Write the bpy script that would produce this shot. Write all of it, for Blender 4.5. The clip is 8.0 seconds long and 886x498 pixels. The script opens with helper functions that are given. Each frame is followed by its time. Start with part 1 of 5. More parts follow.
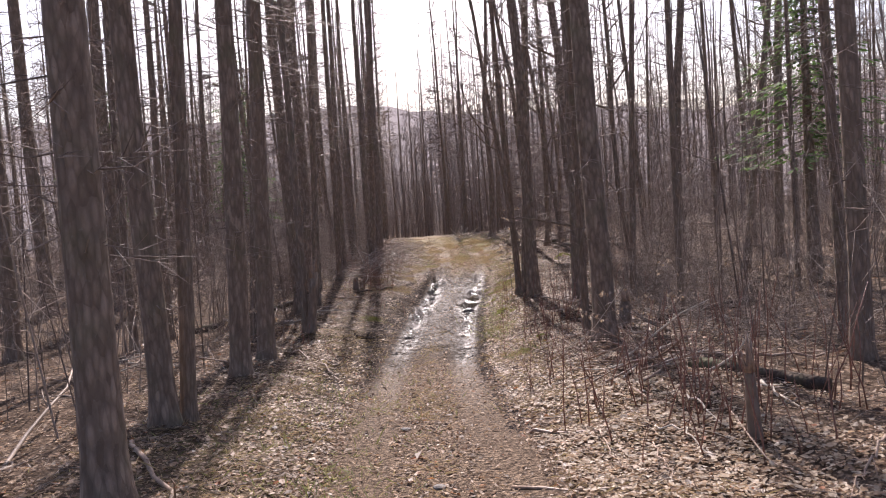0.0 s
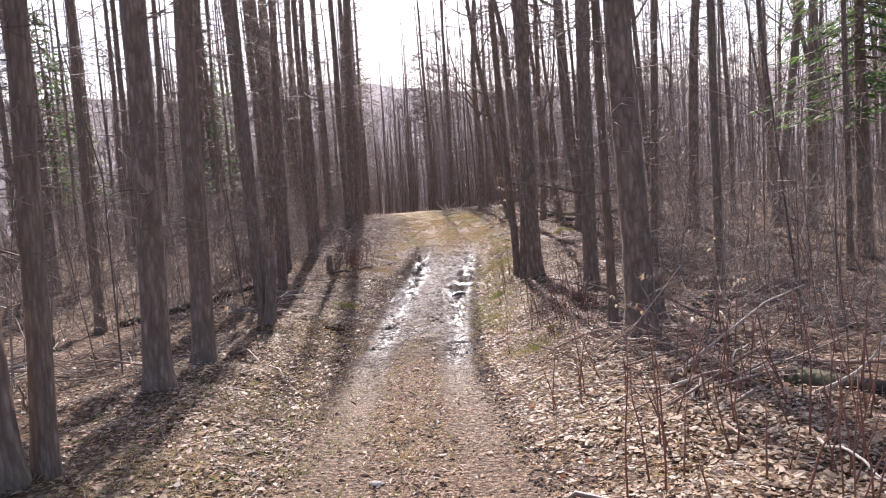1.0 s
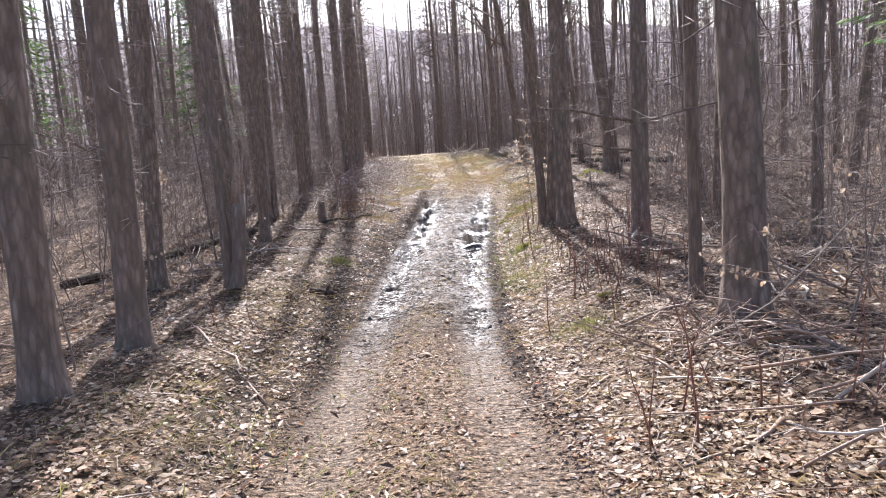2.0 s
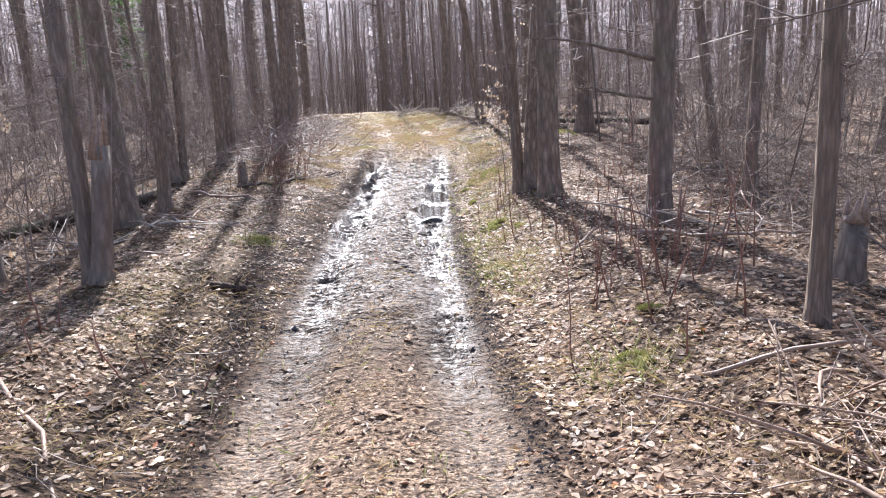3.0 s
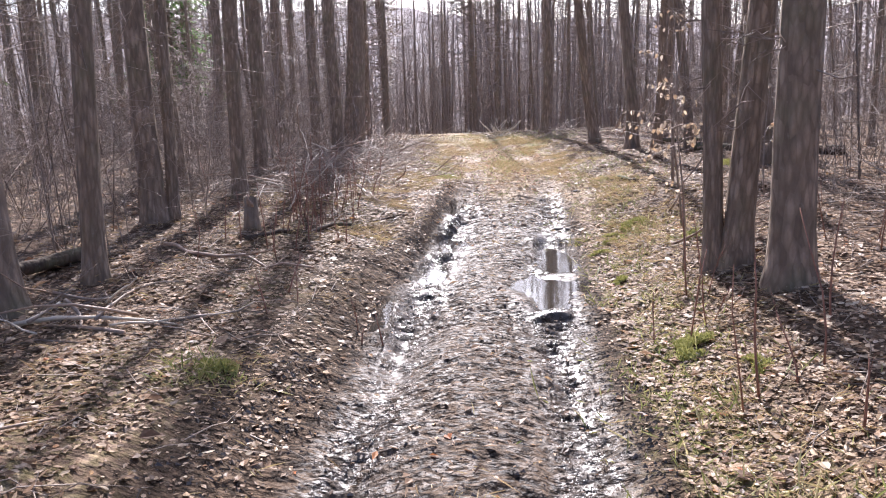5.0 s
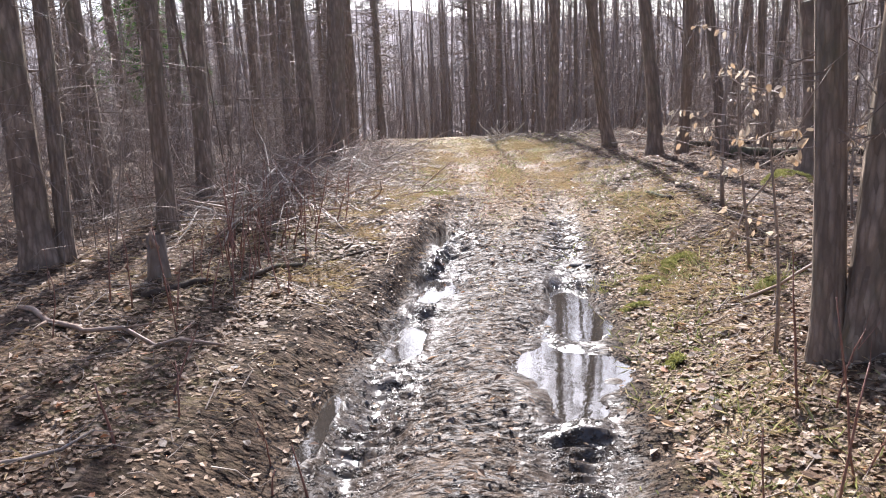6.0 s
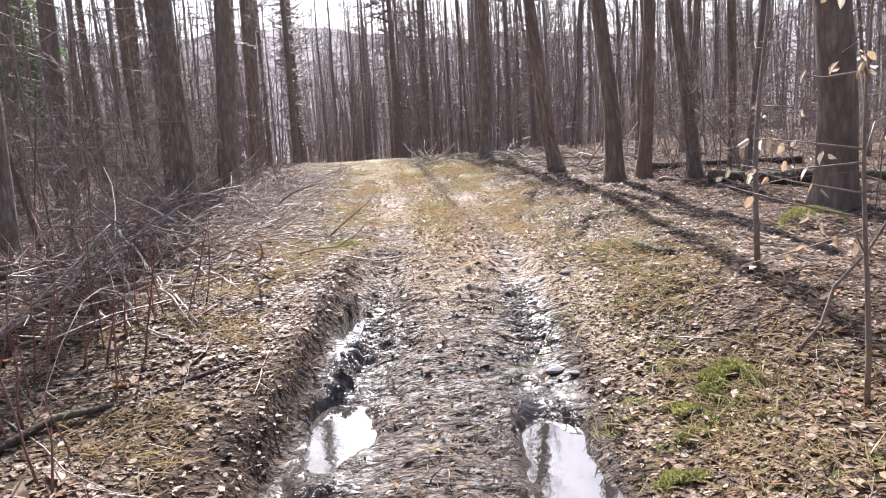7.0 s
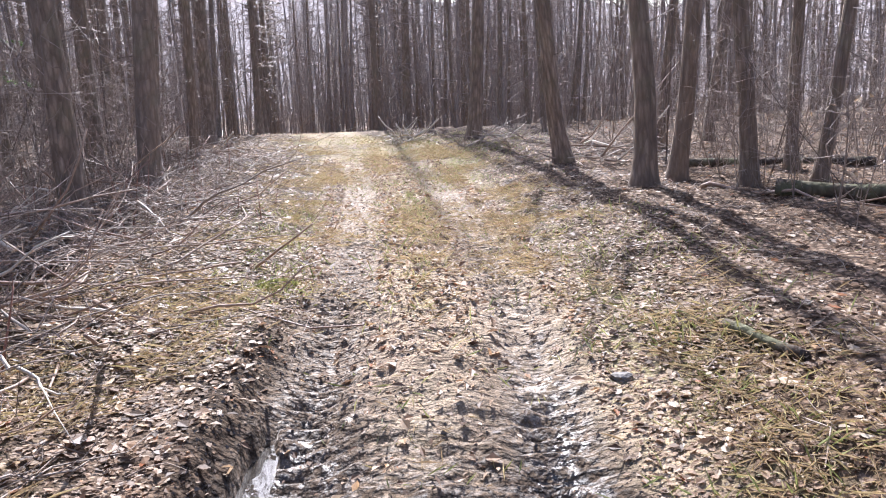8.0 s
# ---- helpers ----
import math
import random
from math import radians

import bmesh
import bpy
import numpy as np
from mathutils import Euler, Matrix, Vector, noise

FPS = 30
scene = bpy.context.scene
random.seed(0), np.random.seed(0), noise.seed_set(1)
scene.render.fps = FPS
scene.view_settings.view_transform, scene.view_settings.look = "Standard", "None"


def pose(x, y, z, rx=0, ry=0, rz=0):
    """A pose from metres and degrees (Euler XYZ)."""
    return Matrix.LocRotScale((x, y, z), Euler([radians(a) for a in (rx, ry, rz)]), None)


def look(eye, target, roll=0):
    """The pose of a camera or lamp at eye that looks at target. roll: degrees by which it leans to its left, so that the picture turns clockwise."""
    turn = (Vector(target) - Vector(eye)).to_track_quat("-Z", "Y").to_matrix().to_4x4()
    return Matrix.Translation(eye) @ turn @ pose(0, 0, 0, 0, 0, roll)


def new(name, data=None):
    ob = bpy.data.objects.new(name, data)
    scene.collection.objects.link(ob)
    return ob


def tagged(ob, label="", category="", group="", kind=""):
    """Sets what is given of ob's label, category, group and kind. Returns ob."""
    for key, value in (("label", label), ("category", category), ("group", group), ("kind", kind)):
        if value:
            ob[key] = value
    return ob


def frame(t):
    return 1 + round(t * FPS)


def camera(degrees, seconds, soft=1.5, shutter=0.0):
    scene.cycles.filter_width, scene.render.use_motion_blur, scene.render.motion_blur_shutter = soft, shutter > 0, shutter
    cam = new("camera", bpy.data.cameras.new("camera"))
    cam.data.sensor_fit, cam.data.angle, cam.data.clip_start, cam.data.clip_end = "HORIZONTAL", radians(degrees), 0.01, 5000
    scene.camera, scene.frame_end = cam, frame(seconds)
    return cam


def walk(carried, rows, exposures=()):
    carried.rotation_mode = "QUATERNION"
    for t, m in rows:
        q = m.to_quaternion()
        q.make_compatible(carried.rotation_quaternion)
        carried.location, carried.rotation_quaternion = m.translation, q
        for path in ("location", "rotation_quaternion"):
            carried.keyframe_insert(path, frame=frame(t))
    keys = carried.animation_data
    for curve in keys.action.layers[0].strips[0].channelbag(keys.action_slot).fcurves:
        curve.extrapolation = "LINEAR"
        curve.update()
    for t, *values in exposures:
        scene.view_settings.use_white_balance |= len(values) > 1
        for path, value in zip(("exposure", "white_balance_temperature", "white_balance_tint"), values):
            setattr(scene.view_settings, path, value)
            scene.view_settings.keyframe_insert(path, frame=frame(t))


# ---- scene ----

# ------------------------------------------------------------------ camera
cam = camera(60.7, 8.0, soft=1.1)
# seconds, x, y, z, pitch, roll, yaw
PATH = [
    (0.0, 0.012, -0.043, 1.628, -4.33, 4.46, 2.47),
    (0.5, -0.027, 1.074, 1.518, -5.14, 4.60, 1.45),
    (1.0, -0.122, 2.187, 1.374, -6.06, 4.66, 1.34),
    (1.2, -0.152, 2.638, 1.319, -7.07, 4.76, 1.37),
    (2.3, -0.332, 5.039, 1.020, -10.40, 4.69, 1.80),
    (2.5, -0.361, 5.534, 0.943, -10.46, 4.25, 0.40),
    (2.7, -0.467, 6.094, 0.883, -11.84, 2.79, -6.15),
    (2.8, -0.517, 6.287, 0.889, -12.85, 2.01, -7.87),
    (3.0, -0.520, 6.721, 0.837, -13.07, 3.23, -2.56),
    (3.5, -0.586, 7.813, 0.774, -12.66, 4.54, 2.32),
    (4.0, -0.691, 8.852, 0.689, -11.50, 1.96, 3.85),
    (4.5, -0.710, 9.910, 0.593, -11.08, 1.43, 3.97),
    (4.7, -0.716, 10.315, 0.565, -11.00, 1.87, 4.01),
    (5.8, -0.651, 12.340, 0.530, -10.81, 2.66, 4.03),
    (6.0, -0.655, 12.794, 0.523, -10.76, 2.91, 4.18),
    (6.5, -0.654, 13.929, 0.542, -9.93, 4.79, 0.23),
    (7.0, -0.675, 15.087, 0.564, -9.85, 3.96, -1.35),
    (7.5, -0.658, 16.271, 0.631, -10.01, 3.48, -0.88),
    (8.0, -0.609, 17.391, 0.687, -12.50, 2.04, -2.63),
]
# seconds, stops, kelvin, tint
EXPOSURE = [(0.0, 0.82, 5850, 22), (0.5, 1.1, 5750, 22), (1.2, 1.28, 5600, 19), (2.5, 1.68, 5280, 14), (3.5, 1.74, 5280, 14), (4.5, 1.66, 5430, 19),
            (6.5, 1.5, 5400, 14), (7.5, 1.68, 5320, 17), (8.0, 1.63, 5180, 15)]
walk(cam, [(t, pose(x, y, z, 90 + p, r, w)) for t, x, y, z, p, r, w in PATH], EXPOSURE)

# ------------------------------------------------------------------ light
SUN_HEIGHT, SUN_SIDE = 40.0, 5.0          # degrees up, degrees to the left of straight ahead
world = bpy.data.worlds.new("sky")
scene.world = world
world.use_nodes = True
wn = world.node_tree
sky = wn.nodes.new("ShaderNodeTexSky")
sky.sky_type, sky.sun_disc = "NISHITA", False
sky.sun_elevation, sky.sun_rotation = radians(SUN_HEIGHT), radians(-SUN_SIDE)
sky.air_density, sky.dust_density, sky.ozone_density = 1.0, 4.0, 1.0
back = wn.nodes["Background"]
back.inputs["Strength"].default_value = 0.1
wn.links.new(sky.outputs["Color"], back.inputs["Color"])
sun = new("sun", bpy.data.lights.new("sun", "SUN"))
sun.data.energy, sun.data.angle, sun.data.color = 5.0, radians(0.6), (1.0, 0.88, 0.72)
to_sun = Vector((-math.sin(radians(SUN_SIDE)) * math.cos(radians(SUN_HEIGHT)),
                 math.cos(radians(SUN_SIDE)) * math.cos(radians(SUN_HEIGHT)), math.sin(radians(SUN_HEIGHT))))
sun.matrix_world = look(to_sun * 60, (0, 0, 0))

# ------------------------------------------------------------------ numbers and shapes


def smooth(a, b, v):
    u = np.clip((v - a) / (b - a), 0, 1)
    return u * u * (3 - 2 * u)


def lattice(ix, iy, seed):
    n = (ix.astype(np.int64) * 374761393 + iy.astype(np.int64) * 668265263 + seed * 1442695041) & 0xFFFFFFFF
    n = ((n ^ (n >> 13)) * 1274126177) & 0xFFFFFFFF
    return ((n ^ (n >> 16)) & 0xFFFF) / 65535.0


def bumps(x, y, size, seed=0):
    """Smooth noise between -1 and 1, with lumps of that size in metres."""
    x, y = np.asarray(x, float) / size, np.asarray(y, float) / size
    ix, iy = np.floor(x), np.floor(y)
    fx, fy = x - ix, y - iy
    fx, fy = fx * fx * (3 - 2 * fx), fy * fy * (3 - 2 * fy)
    a, b = lattice(ix, iy, seed), lattice(ix + 1, iy, seed)
    c, d = lattice(ix, iy + 1, seed), lattice(ix + 1, iy + 1, seed)
    return 2 * ((a * (1 - fx) + b * fx) * (1 - fy) + (c * (1 - fx) + d * fx) * fy) - 1


TRAIL_Y = [-60, -20, 0, 4, 8, 10, 12, 15, 17.3, 18.4, 20.3, 22, 25, 29, 33, 36, 42, 60, 120]
TRAIL_Z = [3.5, 1.6, .1, -.2, -.55, -.78, -.92, -.945, -.93, -.885, -.6, -.55, -.6, -.54, -.42, -.44, -.8, -2.4, -5]
SIDE_Y = [-60, -20, 0, 8, 12, 15, 20, 25, 30, 36, 42, 60, 120]
SIDE_Z = [3.8, 1.8, .25, -.32, -.56, -.62, -.43, -.42, -.36, -.42, -.8, -2.3, -5]
MIDDLE_Y = [-60, 0, 5, 8, 10, 15, 17, 19.5, 22, 25, 29, 33, 38, 60, 120]
MIDDLE_X = [3.5, 0, -.4, -.68, -.85, -.87, -.8, -.6, -.53, -.6, -1.0, -1.55, -2.6, -9, -30]


def soft_interp(v, xs, ys, reach):
    return (np.interp(v - reach, xs, ys) + 2 * np.interp(v, xs, ys) + np.interp(v + reach, xs, ys)) / 4


def aside(x, y):
    """Metres to the right of the middle of the trail."""
    return x - soft_interp(y, MIDDLE_Y, MIDDLE_X, 1.5)


# x, y, half width, half length, level
PUDDLES = [(-.36, 16.72, .25, .42, -.94), (-.2, 17.95, .15, .62, -.94), (-1.19, 18.55, .13, .3, -.905), (-1.3, 17.45, .1, .36, -.965),
           (-1.24, 19.95, .05, .38, -.76), (-1.57, 16.15, .04, .34, -.955)]


def ground_z(x, y):
    x, y = np.asarray(x, float), np.asarray(y, float)
    d = aside(x, y)
    hollow = smooth(12.5, 15, y) * (1 - smooth(21.0, 22.2, y))
    cut = smooth(17.0, 19.0, y)
    left = smooth(.78, 1.8, -d) * (1 - hollow) + (.42 * ((1 - cut) * smooth(.72, 1.2, -d) + cut * smooth(.72, .86, -d)) + .58 * smooth(.86, 2.4, -d)) * hollow
    side = np.where(d < 0, left, smooth(.7, 2.2, d))
    z = soft_interp(y, TRAIL_Y, TRAIL_Z, .8) * (1 - side) + soft_interp(y, SIDE_Y, SIDE_Z, 1.5) * side
    on_trail = smooth(7, 11, y) * (1 - smooth(27, 33, y)) * .8 + .2
    for at, extra in ((-.5, .03), (.5, .01)):
        z = z - np.exp(-((d - at) / .17) ** 2) * (.042 + (.012 + extra) * hollow) * on_trail
    z = z + .03 * np.exp(-(d / .24) ** 2) * on_trail
    shores = [(level, ((x - px) / rx) ** 2 + ((y - py) / ry) ** 2 + .8 * bumps(x, y, .26, 6)) for px, py, rx, ry, level in PUDDLES]
    for level, far_off in shores:
        rim = smooth(1.2, 1.9, far_off) * (1 - smooth(3.2, 6.0, far_off))
        z = z * (1 - rim) + np.maximum(z, level + .018) * rim
    for level, far_off in shores:
        w = 1 - smooth(.7, 2.0, far_off)
        z = z * (1 - w) + np.minimum(z, level - .02 + .021 * bumps(x, y, .11, 5) + .012 * bumps(x, y, .31, 7)) * w
    # lugs pressed by the tyres, clearest where the mud is soft, and churned lumps between them
    churned = smooth(8.5, 12, y) * (1 - smooth(22.5, 25, y))
    inside = 1 - smooth(.66, .84, np.abs(d))
    under = 1 - np.clip(sum(1 - smooth(1.0, 2.4, far_off) for level, far_off in shores), 0, 1)
    soft = churned * under * np.clip(.5 + .85 * bumps(x, y, .5, 8), .1, 1)
    for at, deep in ((-.5, .017), (-.22, .011), (.16, .011), (.48, .018)):
        across = d - at
        tread = np.sin(2 * math.pi * (y / .092 + np.abs(across) * 2.4 + at * 3.3 + .2 * bumps(x, y, .25, 13)))
        z = z + deep * np.clip(tread * 1.7, -1, 1) * np.exp(-(across / .14) ** 4) * soft
    z = z + (.017 * bumps(x, y, .085, 14) + .014 * bumps(x, y, .21, 15)) * churned * (.25 + .75 * under) * (1 - smooth(.9 - .2 * cut, 1.35 - .5 * cut, np.abs(d)))
    wild = smooth(.7, 2.2, np.abs(d))
    far = smooth(7, 30, np.abs(d))
    z = z + (.02 + .03 * wild) * bumps(x, y, .55, 1) + (.007 + .012 * wild) * bumps(x, y, .16, 2)
    z = z + .12 * wild * bumps(x, y, 2.7, 3) * smooth(3.5, 6, np.abs(d)) + far * .5 * bumps(x, y, 9, 4)
    return z


def height(x, y):
    return float(ground_z(np.array([x]), np.array([y]))[0])


def mesh_of(name, verts, faces, shade=True):
    data = bpy.data.meshes.new(name)
    data.from_pydata(verts if isinstance(verts, list) else verts.tolist(), [], faces if isinstance(faces, list) else faces.tolist())
    if shade:
        data.polygons.foreach_set("use_smooth", np.ones(len(data.polygons), dtype=bool))
    data.update()
    return data


def basis(tangent):
    """Two vectors across each of many tangents."""
    t = tangent / np.maximum(np.linalg.norm(tangent, axis=-1, keepdims=True), 1e-9)
    ref = np.where(np.abs(t[..., 2:3]) < .9, np.array([0., 0., 1.]), np.array([1., 0., 0.]))
    u = np.cross(t, ref)
    u /= np.linalg.norm(u, axis=-1, keepdims=True)
    return u, np.cross(t, u)


class Sticks:
    """Gathers tubes into one mesh."""

    def __init__(self):
        self.v, self.f, self.n = [], [], 0

    def tube(self, points, radii, sides=6, close=True):
        p, r = np.asarray(points, float), np.asarray(radii, float)
        u, w = basis(np.gradient(p, axis=0))
        for k in range(1, len(p)):
            if u[k] @ u[k - 1] < 0:
                u[k], w[k] = -u[k], -w[k]
        a = np.arange(sides) * 2 * math.pi / sides
        ring = p[:, None] + r[:, None, None] * (np.cos(a)[None, :, None] * u[:, None] + np.sin(a)[None, :, None] * w[:, None])
        self.v.append(ring.reshape(-1, 3))
        for i in range(len(p) - 1):
            for j in range(sides):
                k = (j + 1) % sides
                b = self.n + i * sides
                self.f.append([b + j, b + k, b + sides + k, b + sides + j])
        if close:
            self.f.append([self.n + j for j in range(sides)][::-1])
            self.f.append([self.n + (len(p) - 1) * sides + j for j in range(sides)])
        self.n += len(p) * sides

    def prisms(self, a, b, ra, rb, sides=3):
        """Many straight tapered pieces from a to b."""
        a, b = np.asarray(a, float), np.asarray(b, float)
        m = len(a)
        if not m:
            return
        u, w = basis(b - a)
        ra, rb = np.broadcast_to(ra, m), np.broadcast_to(rb, m)
        ang = np.arange(sides) * 2 * math.pi / sides
        c = np.cos(ang)[None, :, None] * u[:, None] + np.sin(ang)[None, :, None] * w[:, None]
        v = np.concatenate([a[:, None] + ra[:, None, None] * c, b[:, None] + rb[:, None, None] * c], axis=1)
        self.v.append(v.reshape(-1, 3))
        base = self.n + np.arange(m)[:, None] * 2 * sides
        for j in range(sides):
            k = (j + 1) % sides
            self.f.extend(np.concatenate([base + j, base + k, base + sides + k, base + sides + j], axis=1).tolist())
        self.n += m * 2 * sides

    def mesh(self, name):
        return mesh_of(name, np.concatenate(self.v), self.f)


def leaf_blades(places, way, up, length, width, fold=.25):
    """Many folded leaves: four corners, two faces each."""
    w = way / np.linalg.norm(way, axis=1, keepdims=True)
    s = np.cross(w, up)
    s /= np.maximum(np.linalg.norm(s, axis=1, keepdims=True), 1e-9)
    n = np.cross(s, w)
    L, W = length[:, None], width[:, None]
    v = np.stack([places, places + w * L * .5 - s * W * .5 + n * W * fold, places + w * L - n * L * .08, places + w * L * .5 + s * W * .5 + n * W * fold], axis=1)
    m = len(places)
    b = np.arange(m)[:, None] * 4
    f = np.concatenate([np.concatenate([b, b + 2, b + 1], axis=1), np.concatenate([b, b + 3, b + 2], axis=1)])
    return v.reshape(-1, 3), f


def round_leaves(places, way, up, length, width, curl, r):
    """Many oval curled leaves: six uneven corners, two faces each, folded along the midrib."""
    w = way / np.linalg.norm(way, axis=1, keepdims=True)
    s = np.cross(w, up)
    s /= np.maximum(np.linalg.norm(s, axis=1, keepdims=True), 1e-9)
    n = np.cross(s, w)
    L, W = length[:, None], width[:, None]
    m = len(places)
    spots = [places]
    for along, across in ((.28, -.5), (.72, -.42), (1.0, 0.0), (.72, .42), (.28, .5)):
        u = along + r.normal(0, .07, (m, 1))
        a = across * r.uniform(.7, 1.25, (m, 1))
        spots.append(places + w * L * u + s * W * a + n * (np.abs(a) * W * curl[:, None] - L * .25 * curl[:, None] * (u - .5) ** 2 * 4))
    v = np.stack(spots, axis=1)
    b = np.arange(m)[:, None] * 6
    f = np.concatenate([np.concatenate([b, b + 3, b + 2, b + 1], axis=1), np.concatenate([b, b + 5, b + 4, b + 3], axis=1)])
    return v.reshape(-1, 3), f


def part(name, data, material, parent, label=""):
    ob = new(name, data)
    if not data.materials:
        data.materials.append(material)
    ob.parent = parent
    return tagged(ob, label)


def thing(name, label, category, at=(0, 0, 0), group="", kind=""):
    ob = new(name)
    ob.empty_display_size = .2
    ob.matrix_basis = pose(*at)
    return tagged(ob, label, category, group, kind)


def solid(name, data, material, label, category, group="", kind="", at=(0, 0, 0)):
    ob = new(name, data)
    if not data.materials:
        data.materials.append(material)
    ob.matrix_basis = pose(*at)
    return tagged(ob, label, category, group, kind)


# ------------------------------------------------------------------ materials
class Nodes:
    def __init__(self, name):
        self.mat = bpy.data.materials.new(name)
        self.mat.use_nodes = True
        self.tree = self.mat.node_tree
        self.shader = self.tree.nodes["Principled BSDF"]

    def add(self, kind, **links):
        node = self.tree.nodes.new(kind)
        for key, value in links.items():
            slot = node.inputs[key.replace("_", " ")]
            if isinstance(value, bpy.types.NodeSocket):
                self.tree.links.new(value, slot)
            else:
                slot.default_value = value
        return node

    def place(self, stretch=(1, 1, 1)):
        pos = self.add("ShaderNodeNewGeometry").outputs["Position"]
        return self.add("ShaderNodeMapping", Vector=pos, Scale=stretch).outputs["Vector"]

    def local(self, stretch=(1, 1, 1)):
        pos = self.add("ShaderNodeTexCoord").outputs["Object"]
        return self.add("ShaderNodeMapping", Vector=pos, Scale=stretch).outputs["Vector"]

    def noise(self, vector, scale, detail=4.0, rough=.6):
        return self.add("ShaderNodeTexNoise", Vector=vector, Scale=scale, Detail=detail, Roughness=rough).outputs["Fac"]

    def ramp(self, fac, *stops):
        node = self.add("ShaderNodeValToRGB", Fac=fac)
        el = node.color_ramp.elements
        while len(el) < len(stops):
            el.new(.5)
        for e, (at, c) in zip(el, stops):
            e.position, e.color = at, (c, c, c, 1) if isinstance(c, (int, float)) else (*c, 1)
        return node.outputs["Color"]

    def mix(self, fac, a, b, blend="MIX"):
        node = self.tree.nodes.new("ShaderNodeMix")
        node.data_type, node.blend_type = "RGBA", blend
        for slot, value in ((node.inputs[0], fac), (node.inputs[6], a), (node.inputs[7], b)):
            if isinstance(value, bpy.types.NodeSocket):
                self.tree.links.new(value, slot)
            else:
                slot.default_value = value if isinstance(value, (int, float)) else (*value, 1)
        return node.outputs[2]

    def math(self, op, a, b=0.0):
        node = self.tree.nodes.new("ShaderNodeMath")
        node.operation = op
        for slot, value in zip(node.inputs, (a, b)):
            if isinstance(value, bpy.types.NodeSocket):
                self.tree.links.new(value, slot)
            else:
                slot.default_value = value
        return node.outputs[0]

    def done(self, colour, rough, bump=None, strength=.4, distance=.01, spec=.5):
        sh = self.shader
        for key, value in (("Base Color", colour), ("Roughness", rough), ("Specular IOR Level", spec)):
            if isinstance(value, bpy.types.NodeSocket):
                self.tree.links.new(value, sh.inputs[key])
            elif isinstance(value, tuple):
                sh.inputs[key].default_value = (*value, 1)
            else:
                sh.inputs[key].default_value = value
        if bump is not None:
            node = self.add("ShaderNodeBump", Height=bump, Strength=strength, Distance=distance)
            self.tree.links.new(node.outputs["Normal"], sh.inputs["Normal"])
        return self.mat


def bark(name, dark, light, moss=.3, stretch=(1, 1, .3)):
    m = Nodes(name)
    p = m.local(stretch)
    plates = m.add("ShaderNodeTexVoronoi", Vector=p, Scale=24.0, Randomness=1.0)
    edge = plates.outputs["Distance"]
    shade = m.add("ShaderNodeSeparateColor", Color=plates.outputs["Color"]).outputs["Red"]
    fine = m.noise(p, 38, 4, .65)
    blotch = m.noise(m.local((1, 1, .6)), 7, 4, .65)
    wide = m.noise(m.local(), 2.2, 3)
    c = m.ramp(m.math("ADD", m.math("MULTIPLY", fine, .6), m.math("MULTIPLY", shade, .4)), (.28, dark), (.68, light))
    c = m.mix(m.ramp(edge, (.32, 0.0), (.62, .5)), c, tuple(v * .45 for v in dark))
    c = m.mix(m.ramp(blotch, (.44, .32), (.6, 0.0)), c, tuple(v * .65 for v in dark))
    tint = m.add("ShaderNodeObjectInfo").outputs["Random"]
    c = m.mix(m.math("MULTIPLY", tint, .4), c, tuple(v * .55 for v in light))
    c = m.mix(m.math("MULTIPLY", m.ramp(wide, (.5, 0.0), (.68, 1.0)), moss), c, (.15, .155, .08))
    c = m.mix(m.ramp(m.noise(m.local(), 22, 3), (.63, 0.0), (.72, .22)), c, (.36, .345, .29))
    h = m.math("SUBTRACT", m.math("MULTIPLY", fine, .6), edge)
    return m.done(c, .9, h, .8, .016, .2)


def twig_stuff(name, dark, light, rough=.6, gloss=.3):
    m = Nodes(name)
    r = m.add("ShaderNodeNewGeometry").outputs["Random Per Island"]
    c = m.ramp(r, (0.0, dark), (1.0, light))
    c = m.mix(m.ramp(m.noise(m.place(), 35, 3), (.4, 0.0), (.7, .5)), c, tuple(v * .6 for v in dark))
    return m.done(c, rough, spec=gloss)


def leaf_stuff(name, stops, rough=.55, through_light=.35):
    m = Nodes(name)
    r = m.add("ShaderNodeNewGeometry").outputs["Random Per Island"]
    c = m.ramp(r, *stops)
    c = m.mix(m.ramp(m.noise(m.place(), 40, 3), (.35, .35), (.65, 0.0)), c, tuple(v * .45 for v in stops[0][1]))
    m.done(c, rough, spec=.3)
    thin = m.add("ShaderNodeBsdfTranslucent", Color=c)
    both = m.add("ShaderNodeMixShader", Fac=through_light)
    m.tree.links.new(m.shader.outputs[0], both.inputs[1])
    m.tree.links.new(thin.outputs[0], both.inputs[2])
    m.tree.links.new(both.outputs[0], m.tree.nodes["Material Output"].inputs["Surface"])
    return m.mat


